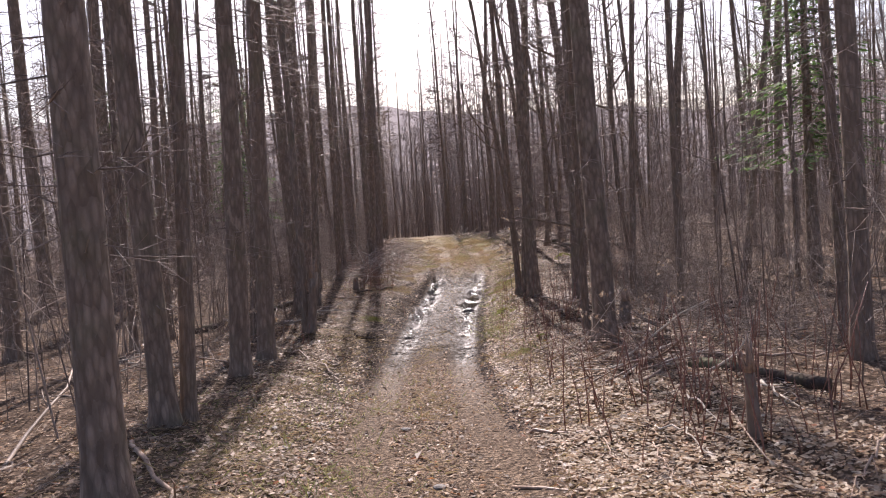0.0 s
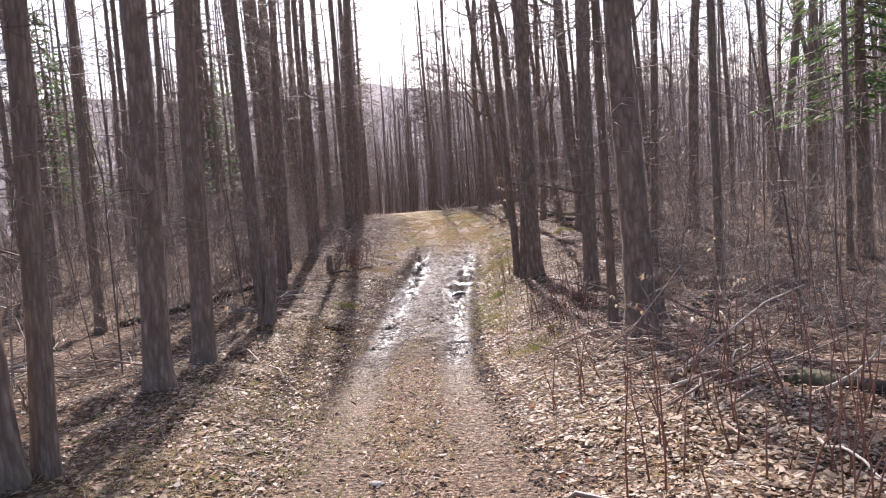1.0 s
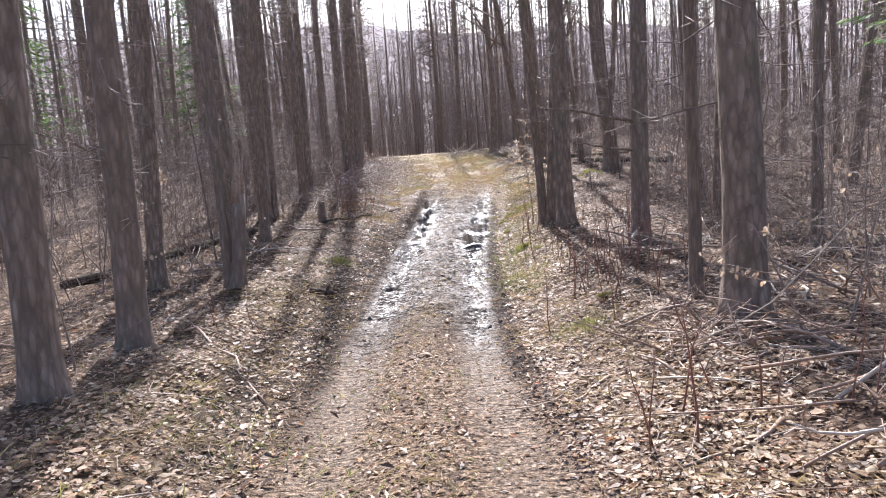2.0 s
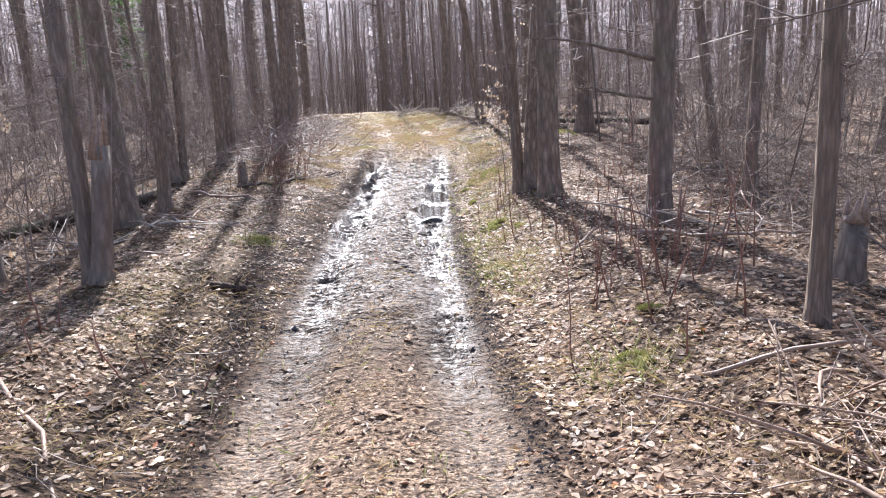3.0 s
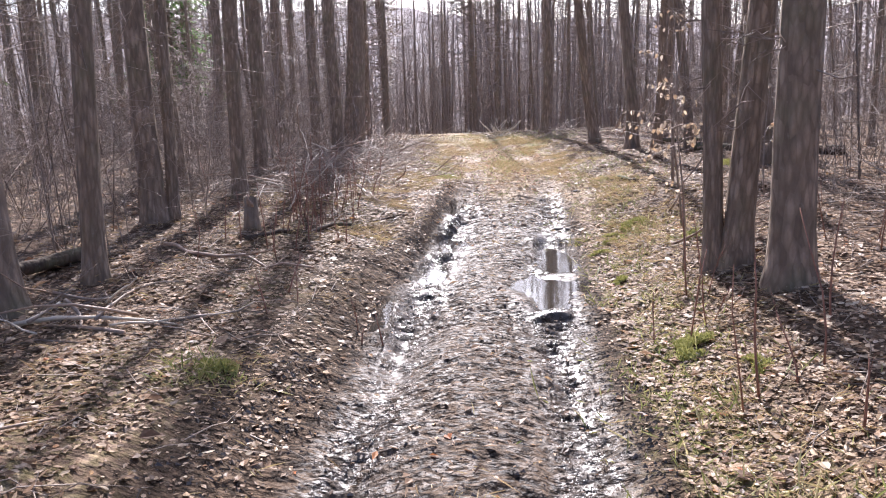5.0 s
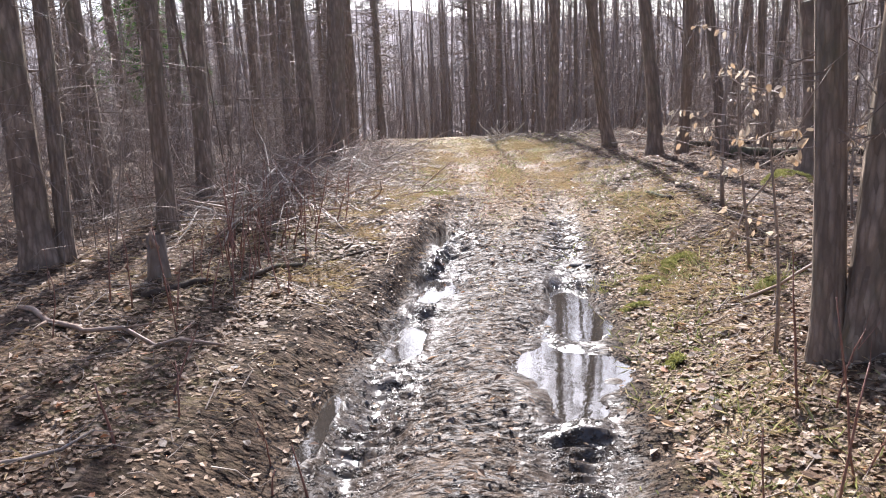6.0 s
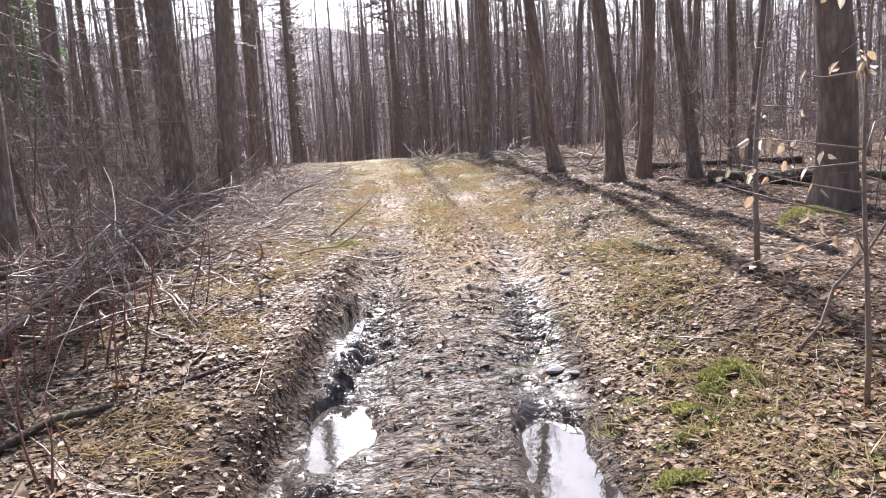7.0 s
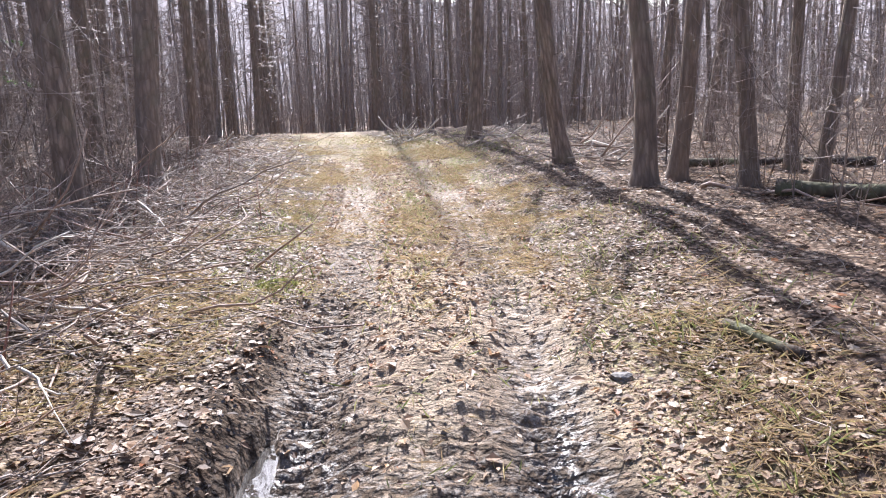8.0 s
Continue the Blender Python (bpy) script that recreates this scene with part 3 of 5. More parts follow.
CREST_RIGHT = [
    (.9, 34.2, .16, 2), (1.6, 36, .2, 1), (.6, 37.5, .14, -2), (1.2, 40, .18, 0), (.2, 42, .16, 1), (2.2, 33.2, .15, -3),
    (-.3, 45, .15, 0), (.8, 47, .2, 2), (-1.0, 50, .18, 1), (2.6, 38, .2, -1), (1.9, 43, .14, 3), (-5.6, 39, .2, 1), (-6.4, 43, .22, 1), (-5.2, 36, .2, 2),
]
taken = []
for rows, kind, label, group in ((LARCH_LEFT_NEAR, "larch", "tall bare larch with grey-brown bark beside the trail", "larches along the trail"),
                                 (LARCH_LEFT_FAR, "larch", "tall bare larch with grey-brown bark beside the trail", "larches along the trail"),
                                 (LARCH_RIGHT, "larch", "slim bare conifer with dead side branches on the leafy bank", "conifers on the bank"),
                                 (CREST_RIGHT, "larch", "slim bare larch behind the crest of the trail", "larches beyond the crest"),
                                 (HARDWOOD_RIGHT, "hardwood", "leafless hardwood with dark furrowed bark among fallen leaves", "hardwoods on the knoll")):
    for k, (x, y, dia, lean) in enumerate(rows):
        tree_at(kind, k, x, y, thin=y > 20 and kind == "larch", dia=dia * (.68 if y > 20 and kind == "larch" else .8 if y > 20 else .92), lean=lean, label=label, group=group)
        taken.append((x, y))

# the plantation behind, thinning into mixed woods on the other side
def scatter(count, box, gap, seed, keep):
    r = np.random.default_rng(seed)
    out_list = []
    for _ in range(count * 40):
        if len(out_list) >= count:
            break
        x, y = r.uniform(box[0], box[1]), r.uniform(box[2], box[3])
        if keep(x, y) and all((x - a) ** 2 + (y - b) ** 2 > gap * gap for a, b in taken):
            out_list.append((x, y))
            taken.append((x, y))
    return out_list


def clear_of_trail(x, y):
    d = float(aside(np.array(x), np.array(y)))
    return abs(d) > (2.6 if y < 34 else 2.2)


r = np.random.default_rng(31)
for k, (x, y) in enumerate(scatter(105, (-24, -4.4, 12, 58), 1.4, 1, clear_of_trail)):
    tree_at("larch", k + 3, x, y, r.uniform(.11, .24), r.normal(.8, 1.5), r.uniform(0, 360), label="bare plantation larch standing in leaf litter", group="larches of the plantation", thin=True)
for k, (x, y) in enumerate(scatter(60, (3.4, 26, 12, 58), 1.3, 2, clear_of_trail)):
    tree_at("larch", k + 1, x, y, r.uniform(.09, .2), r.normal(.5, 2.0), r.uniform(0, 360), label="bare conifer in the mixed woods", group="conifers of the mixed woods", thin=True)
for k, (x, y) in enumerate(scatter(85, (3.0, 26, 13, 58), 1.2, 3, clear_of_trail)):
    tree_at("hardwood", k, x, y, r.uniform(.06, .19), r.normal(0, 3.5), r.uniform(0, 360), label="leafless hardwood in the mixed woods", group="hardwoods of the mixed woods", thin=True)
for k, (x, y) in enumerate(scatter(32, (-14, 6, 36, 60), 1.5, 4, clear_of_trail)):
    tree_at("larch", k + 2, x, y, r.uniform(.09, .2), r.normal(.3, 1.2), r.uniform(0, 360), label="bare larch beyond the crest of the trail", group="larches beyond the crest", thin=True)

for k, (x, y, dia, lean) in enumerate([(-2.2, 52, .2, 1), (-3.4, 56, .22, -1), (-4.6, 60, .24, 1), (-1.2, 58, .2, 0), (-5.4, 63, .24, -1), (-3.0, 66, .22, 1), (-4.0, 50, .16, 2)]):
    tree_at("larch", k, x, y, dia, lean, 50.0 * k, .55, "young bare larch beyond the crest of the trail", "larches beyond the crest", thin=True)
for k, (x, y, dia, lean) in enumerate([(-1.5, 40.5, .2, -1), (-2.5, 56, .24, 0), (-.7, 43, .2, 1), (-.9, 53, .22, -1),
                                       (-4.6, 38, .2, 1), (-5.2, 42, .2, 0), (-5.7, 45.5, .22, 1), (-6.5, 51, .24, -1), (-7.4, 57, .24, 0), (-6.9, 40, .2, 1)]):
    tree_at("crest", k, x, y, dia, lean, 70.0 * k, 1.15, "bare larch with upswept branches flanking the gap over the trail", "larches beyond the crest")
    taken.append((x, y))


def far_woods():
    """Trunks and twigs of the woods farther off, all round."""
    r = np.random.default_rng(5)
    st = Sticks()
    n = 560
    ang = r.uniform(-.75, .75, n)
    dist = r.uniform(40, 105, n)
    back = r.random(n) < .2
    ang = np.where(back, r.uniform(.9, 5.4, n), ang)
    dist = np.where(back, r.uniform(16, 60, n), dist)
    x, y = dist * np.sin(ang), dist * np.cos(ang)
    ok = (np.abs(aside(x, y)) > 2.5) & ((y > 50) | (y < -6) | (np.abs(x) > 26))
    x, y = x[ok], y[ok]
    z = ground_z(x, y) - .3
    n = len(x)
    tall = r.uniform(13, 21, n)
    rad = r.uniform(.035, .12, n)
    base = np.stack([x, y, z], axis=-1)
    top = base + np.stack([r.normal(0, .5, n), r.normal(0, .5, n), tall], axis=-1)
    st.prisms(base, top, rad, rad * .15, 5)
    for _ in range(38):
        u = r.uniform(.06, 1.0, n)[:, None]
        o = base + (top - base) * u
        a = r.uniform(0, 6.283, n)
        reach = r.uniform(.4, 2.6, n) * (1.15 - u[:, 0]) + .3
        tip = o + np.stack([np.cos(a) * reach, np.sin(a) * reach, r.normal(.35, .35, n) * reach], axis=-1)
        st.prisms(o, tip, .022, .009, 3)
        for _ in range(3):
            v = r.uniform(.3, 1, n)[:, None]
            q = o + (tip - o) * v
            st.prisms(q, q + r.normal(0, .5, (n, 3)), .016, .008, 3)
    return st.mesh("far_woods")


# the haze over these trunks is only their paled bark colour
solid("far_woods", far_woods(), HAZE_PALED_BARK, "dense leafless distant woods with haze painted into pale bark", "woods", kind="stuff")


def undergrowth():
    """Thin saplings and twigs standing between the trees."""
    r = np.random.default_rng(6)
    st = Sticks()
    n = 2600
    x = np.concatenate([-3.0 - 20 * r.random(n // 2) ** 1.4, 2.5 + 24 * r.random(n // 2) ** 1.3])
    y = 6 + 48 * r.random(n) ** 1.2
    low = np.concatenate([np.zeros(n), np.ones(1650)])
    x = np.concatenate([x, 2.6 + 11 * r.random(750) ** 1.3, -3.6 - 11 * r.random(900) ** 1.2])
    y = np.concatenate([y, 10 + 20 * r.random(750), 12 + 20 * r.random(900)])
    ok = np.abs(aside(x, y)) > 2.9
    x, y, low = x[ok], y[ok], low[ok]
    n = len(x)
    z = ground_z(x, y) - .05
    base = np.stack([x, y, z], axis=-1)
    tall = np.where(low > 0, r.gamma(5, .2, n) + .25, r.gamma(2.2, .9, n) + .3)
    wide = np.where(low > 0, 3.2, 1.0)
    mid = base + np.stack([r.normal(0, .05, n) * tall * wide, r.normal(0, .05, n) * tall * wide, tall * .5], axis=-1)
    top = mid + np.stack([r.normal(0, .07, n) * tall * wide, r.normal(0, .07, n) * tall * wide, tall * .5], axis=-1)
    rad = .0028 + .0022 * tall
    st.prisms(base, mid, rad, rad * .7)
    st.prisms(mid, top, rad * .7, rad * .25)
    for _ in range(11):
        u = r.uniform(.2, 1.0, n)[:, None]
        o = np.where(u < .5, base + (mid - base) * u * 2, mid + (top - mid) * (u * 2 - 1))
        way = r.normal(0, 1, (n, 3)) * (.35, .35, .22) + (0, 0, .12)
        tip = o + way * (.35 + .25 * tall[:, None])
        st.prisms(o, tip, rad * .45, rad * .15)
        q = o + (tip - o) * r.uniform(.4, 1, (n, 1))
        st.prisms(q, q + r.normal(0, .16, (n, 3)), .003, .0015)
    return st.mesh("undergrowth")


def thicket():
    """Dense young growth behind the crest and deep between the trees."""
    r = np.random.default_rng(16)
    st = Sticks()
    n = 1000
    x = np.concatenate([r.uniform(-16, 12, n // 2), r.uniform(-30, -5, n // 4), r.uniform(5, 34, n - n // 2 - n // 4), r.uniform(-9, 4, 160)])
    y = np.concatenate([r.uniform(35.5, 70, n // 2), r.uniform(24, 66, n - n // 2), r.uniform(40, 58, 160)])
    ok = np.abs(aside(x, y)) > np.where(y > 45, .3, 2.2)
    x, y = x[ok], y[ok]
    n = len(x)
    base = np.stack([x, y, ground_z(x, y) - .05], axis=-1)
    tall = r.gamma(4, .9, n) + .8
    top = base + np.stack([r.normal(0, .1, n) * tall, r.normal(0, .1, n) * tall, tall], axis=-1)
    rad = .004 + .003 * tall
    st.prisms(base, top, rad, rad * .3)
    for _ in range(9):
        u = r.uniform(.1, 1.0, n)[:, None]
        o = base + (top - base) * u
        way = r.normal(0, 1, (n, 3)) * (.45, .45, .3) + (0, 0, .2)
        st.prisms(o, o + way * (.4 + .22 * tall[:, None]), rad * .55, .004)
    m = 620
    x, y = r.uniform(-24, 20, m), r.uniform(36, 78, m)
    ok = np.abs(aside(x, y)) > np.where(y > 48, .3, 2.0)
    x, y = x[ok], y[ok]
    m = len(x)
    base = np.stack([x, y, ground_z(x, y) - .05], axis=-1)
    tall = r.uniform(4.5, 10.5, m)
    top = base + np.stack([r.normal(0, .06, m) * tall, r.normal(0, .06, m) * tall, tall], axis=-1)
    st.prisms(base, top, .008 + .0036 * tall, .006, 4)
    for _ in range(26):
        u = r.uniform(.08, 1.0, m)[:, None]
        o = base + (top - base) * u
        tip = o + (r.normal(0, 1, (m, 3)) * (.6, .6, .3) + (0, 0, .3)) * (.5 + .9 * (1.1 - u))
        st.prisms(o, tip, .012, .006)
        for _ in range(2):
            q = o + (tip - o) * r.uniform(.3, 1, (m, 1))
            st.prisms(q, q + r.normal(0, .3, (m, 3)), .008, .004)
    return st.mesh("thicket")


# young growth takes the same colour, paled for haze
solid("thicket", thicket(), HAZE_PALED_BARK, "dense leafless young growth behind the crest, paled for haze", "undergrowth", kind="stuff")
solid("undergrowth", undergrowth(), DEAD_TWIG, "thin leafless saplings and twigs between the trunks", "undergrowth", kind="stuff")

# ------------------------------------------------------------------ litter
def litter():
    r = np.random.default_rng(8)
    n = 150000
    y = -1.0 + 33 * r.random(n) ** 1.1
    y = np.where(y < 1, y - r.exponential(1.5, n), y)
    x = np.interp(y, [0, 34], [-.3, -.8]) + r.uniform(-1, 1, n) * (2.6 + y * .06) + r.normal(0, .5, n)
    d = aside(x, y)
    keep = r.random(n) < np.where(np.abs(d) < .78, np.where(np.abs(np.abs(d) - .5) < .24, .05, .26) * (1 - .75 * smooth(7, 11, y) * (1 - smooth(21, 23, y))), 1.0)
    keep &= ~((np.abs(d) < .8) & (y > 12.5) & (y < 20) & (r.random(n) < .6))
    keep &= ~((np.abs(d) < 1.15) & (y > 21) & (r.random(n) < .7))
    keep &= ~((d > .8) & (y > 18) & (r.random(n) < .35))
    keep &= bumps(x, y, .9, 21) + bumps(x, y, .35, 22) * .6 > -1.05
    keep &= ~((d > -1.4 + .5 * smooth(16.5, 19.5, y)) & (d < -.7) & (y > 12) & (y < 21.5) & (r.random(n) < .72))
    keep &= ~((d > .68) & (d < .86) & (y > 9) & (y < 18) & (r.random(n) < .8))
    keep &= ~((d > -1.4) & (d < -.7) & (y > 7.5) & (y <= 12.5) & (r.random(n) < .65))
    for px, py, rx, ry, level in PUDDLES:
        keep &= ((x - px) / rx) ** 2 + ((y - py) / ry) ** 2 > 1.3
    x, y = x[keep], y[keep]
    n = len(x)
    z = ground_z(x, y) + r.uniform(.002, .022, n)
    a = r.uniform(0, 6.283, n)
    way = np.stack([np.cos(a), np.sin(a), r.normal(.03, .13, n)], axis=-1)
    up = np.stack([r.normal(0, .2, n), r.normal(0, .2, n), np.ones(n)], axis=-1)
    size = r.gamma(5, .0062, n) * np.where(np.abs(aside(x, y)) < .8, .7, 1.0)
    v, f = round_leaves(np.stack([x, y, z], axis=-1), way, up, size, size * r.uniform(.35, .75, n), r.normal(.08, .22, n), r)
    return mesh_of("leaf_litter", v, f, False)


def wide_litter():
    """Sparser leaves under the trees, and crumbs of leaf and straw on the trail."""
    r = np.random.default_rng(18)
    n = 34000
    y = -2 + 40 * r.random(n)
    y = np.where(y < 2, y - r.exponential(2.0, n), y)
    x = r.choice([-1, 1], n) * (2.6 + r.gamma(1.6, 2.6, n))
    m = 64000
    ty = -2 + 32 * r.random(m)
    ty = np.where(ty < 0, ty - r.exponential(2.0, m), ty)
    ty[-14000:] = r.uniform(19, 30, 14000)
    tx = soft_interp(ty, MIDDLE_Y, MIDDLE_X, 1.5) + r.uniform(-.9, .9, m)
    dry = r.random(m) < (1 - .85 * smooth(8, 12, ty) * (1 - smooth(20, 22, ty))) * np.where(np.abs(np.abs(tx - soft_interp(ty, MIDDLE_Y, MIDDLE_X, 1.5)) - .5) < .2, .35, 1.0)
    for px, py, rx, ry, level in PUDDLES:
        dry &= ((tx - px) / rx) ** 2 + ((ty - py) / ry) ** 2 > 1.6
    tx, ty = tx[dry], ty[dry]
    m = len(tx)
    size = np.concatenate([r.gamma(6, .0085, n), r.gamma(4, .0078, m)])
    x, y = np.concatenate([x, tx]), np.concatenate([y, ty])
    n += m
    a = r.uniform(0, 6.283, n)
    way = np.stack([np.cos(a), np.sin(a), r.normal(.05, .25, n)], axis=-1)
    up = np.stack([r.normal(0, .3, n), r.normal(0, .3, n), np.ones(n)], axis=-1)
    v, f = leaf_blades(np.stack([x, y, ground_z(x, y) + r.uniform(.002, .015, n)], axis=-1), way, up, size, size * r.uniform(.3, .7, n), .15)
    return mesh_of("leaf_crumbs", v, f, False)


def matted_leaves():
    """Flat older leaves lying close together along both verges."""
    r = np.random.default_rng(28)
    n = 150000
    y = np.concatenate([.5 + 28 * r.random(n - 55000), 13.5 + 12 * r.random(55000)])
    y = np.where(y < 2, y - r.exponential(1.5, n), y)
    d = r.choice([-1, 1], n) * (.72 + r.gamma(1.7, .75, n))
    x = d + soft_interp(y, MIDDLE_Y, MIDDLE_X, 1.5)
    keep = (np.abs(d) < 4.5) & (bumps(x, y, .6, 61) + .5 * bumps(x, y, .2, 62) > -.95)
    keep &= ~((d < 0) & (d > -1.4 + .5 * smooth(16.5, 19.5, y)) & (y > 13) & (y < 21.5) & (r.random(n) < .75))
    keep &= ~((d < 0) & (d > -1.4) & (y > 8) & (y <= 13) & (r.random(n) < .7))
    keep &= ~((d > 0) & (d < .88) & (y > 8.5) & (y < 18) & (r.random(n) < .85))
    x, y = x[keep], y[keep]
    n = len(x)
    a = r.uniform(0, 6.283, n)
    way = np.stack([np.cos(a), np.sin(a), r.normal(.0, .12, n)], axis=-1)
    up = np.stack([r.normal(0, .15, n), r.normal(0, .15, n), np.ones(n)], axis=-1)
    size = r.gamma(6, .0047, n)
    v, f = leaf_blades(np.stack([x, y, ground_z(x, y) + r.uniform(.001, .008, n)], axis=-1), way, up, size, size * r.uniform(.45, .85, n), .06)
    return mesh_of("matted_leaves", v, f, False)


solid("matted_leaves", matted_leaves(), OLD_LEAVES, "flat damp brown leaves matted over the ground", "leaves", kind="stuff")
solid("leaf_crumbs", wide_litter(), LITTER, "broken leaves and straw trodden into the ground", "leaves", kind="stuff")
solid("leaf_litter", litter(), LITTER, "dry brown and tan fallen leaves strewn over the ground", "leaves", kind="stuff")


def pale_sun_patch_litter():
    """Pale curled beech leaves, thickest on the verges where they paint in sunlight."""
    r = np.random.default_rng(38)
    x, y = [], []
    # the dense first cluster lightens the ground in place of a sunlit patch
    for cx, cy, sx, sy, n in ((1.15, 4.4, .7, 2.0, 13000), (.9, 8.5, .5, 2.5, 2500), (-2.3, 9.5, .7, 2.5, 2600), (.9, 14.5, .5, 2.5, 2600), (.9, 20.2, .6, 2.0, 1700), (-2.0, 20.5, .5, 2.2, 500)):
        x.append(r.normal(cx, sx, n))
        y.append(r.normal(cy, sy, n))
    x, y = np.concatenate(x), np.concatenate(y)
    keep = (np.abs(aside(x, y)) > .85) & (bumps(x, y, .5, 71) > -.5)
    x, y = x[keep], y[keep]
    n = len(x)
    a = r.uniform(0, 6.283, n)
    way = np.stack([np.cos(a), np.sin(a), r.normal(.04, .14, n)], axis=-1)
    up = np.stack([r.normal(0, .2, n), r.normal(0, .2, n), np.ones(n)], axis=-1)
    size = r.gamma(8, .0044, n)
    v, f = round_leaves(np.stack([x, y, ground_z(x, y) + r.uniform(.006, .03, n)], axis=-1), way, up, size, size * r.uniform(.4, .7, n), r.normal(.08, .22, n), r)
    return mesh_of("bleached_leaves", v, f, False)


solid("bleached_leaves", pale_sun_patch_litter(), BEECH_LEAF, "pale beech leaves strewn over the verge, massed to paint sunlit patches", "leaves", kind="stuff")


def straw():
    """Dead grass blades matted between the leaves of both verges and the middle strip."""
    r = np.random.default_rng(19)
    n = 84000
    y = -1 + 35 * r.random(n)
    y[-38000:] = r.uniform(17.5, 31, 38000)
    strip = r.choice(4, n, p=[.34, .4, .12, .14])
    d = np.array([-1.25, 1.2, 0.0, -2.2])[strip] * np.where(y > 22, .8, 1.0) + r.normal(0, 1, n) * np.array([.35, .38, .13, .6])[strip]
    x = d + soft_interp(y, MIDDLE_Y, MIDDLE_X, 1.5)
    soaked = smooth(12.5, 14, y) * (1 - smooth(21, 22.5, y))
    keep = (bumps(x, y, .7, 51) + .7 * bumps(x, y, .25, 52) > -.1) & (r.random(n) > soaked * (np.abs(d) < 1.05) * .95)
    keep &= (np.abs(np.abs(d) - .5) > .2) | (r.random(n) < .15) | (y > 21.5)
    x, y = x[keep], y[keep]
    n = len(x)
    a = r.uniform(0, 6.283, n)
    way = np.stack([np.cos(a), np.sin(a), np.abs(r.normal(.05, .35, n))], axis=-1)
    ln = r.gamma(4, .018, n)
    v, f = leaf_blades(np.stack([x, y, ground_z(x, y) + r.uniform(.004, .025, n)], axis=-1), way, np.stack([r.normal(0, .6, n), r.normal(0, .6, n), np.ones(n)], axis=-1), ln, np.full(n, .006), .1)
    return mesh_of("straw", v, f, False)


solid("straw", straw(), STRAW, "flattened yellow grass straw matted among the leaves", "straw", kind="stuff")


def fallen_twigs():
    r = np.random.default_rng(9)
    st = Sticks()
    n = 4200
    y = 2 + 33 * r.random(n)
    d = r.choice([-1, 1], n) * (.95 + r.gamma(1.5, 1.2, n))
    x = d + np.interp(y, MIDDLE_Y, MIDDLE_X)
    a = r.uniform(0, 6.283, n)
    ln = r.gamma(2, .1, n) + .04
    o = np.stack([x, y, ground_z(x, y) + .008], axis=-1)
    thick = .0022 + .003 * ln
    for k in range(3):
        a = a + r.normal(0, .45, n)
        q = o + np.stack([np.cos(a) * ln / 3, np.sin(a) * ln / 3, np.zeros(n)], axis=-1)
        q[:, 2] = ground_z(q[:, 0], q[:, 1]) + r.uniform(.006, .05, n)
        st.prisms(o, q, thick * (1.2 - .3 * k), thick * (.9 - .3 * k), 3)
        o = q
    return st.mesh("fallen_twigs")


solid("fallen_twigs", fallen_twigs(), DEAD_TWIG, "short dry fallen twigs scattered on the litter", "twigs", kind="stuff")


def grass():
    r = np.random.default_rng(10)
    spots = [(.3, 14.9, .28, .8), (.22, 13.3, .2, .6), (.3, 16.5, .2, .7), (.35, 18.15, .25, .3), (.62, 18.4, .2, .3), (.95, 17.4, .15, .15), (.5, 20.2, .3, .8), (.75, 22, .5, 1.4),
             (-1.53, 22.1, .15, .5), (-1.75, 24, .25, 1.2), (-.65, 23.5, .15, 2), (-.7, 28, .5, 2.2), (.4, 29, .6, 2), (-1.0, 32, 1.0, 1.3), (.9, 31.5, .5, 1.2), (-2.15, 14.4, .12, .12), (.53, 10.3, .12, .15), (-1.6, 7.5, .7, 1.6), (-1.2, 5, .3, 1)]
    px, py = [], []
    for cx, cy, sx, sy in spots:
        n = int(1500 * math.sqrt(sx * sy) + 150)
        px.append(r.normal(cx, sx, n))
        py.append(r.normal(cy, sy, n))
    x, y = np.concatenate(px), np.concatenate(py)
    keep = (bumps(x, y, .22, 31) > -.1)
    for qx, qy, rx, ry, level in PUDDLES:
        keep &= ((x - qx) / rx) ** 2 + ((y - qy) / ry) ** 2 > 1.8
    x, y = x[keep], y[keep]
    n = len(x)
    o = np.stack([x, y, ground_z(x, y) - .005], axis=-1)
    way = np.stack([r.normal(0, .8, n), r.normal(0, .8, n), r.uniform(.3, 1, n)], axis=-1)
    ln = r.gamma(5, .015, n)
    v, f = leaf_blades(o, way, np.stack([r.normal(0, 1, n), r.normal(0, 1, n), r.normal(0, .3, n)], axis=-1), ln, np.full(n, .008), .1)
    return mesh_of("grass", v, f, False)


solid("grass", grass(), GRASS, "short yellowish green grass along the verge", "grass", kind="stuff")


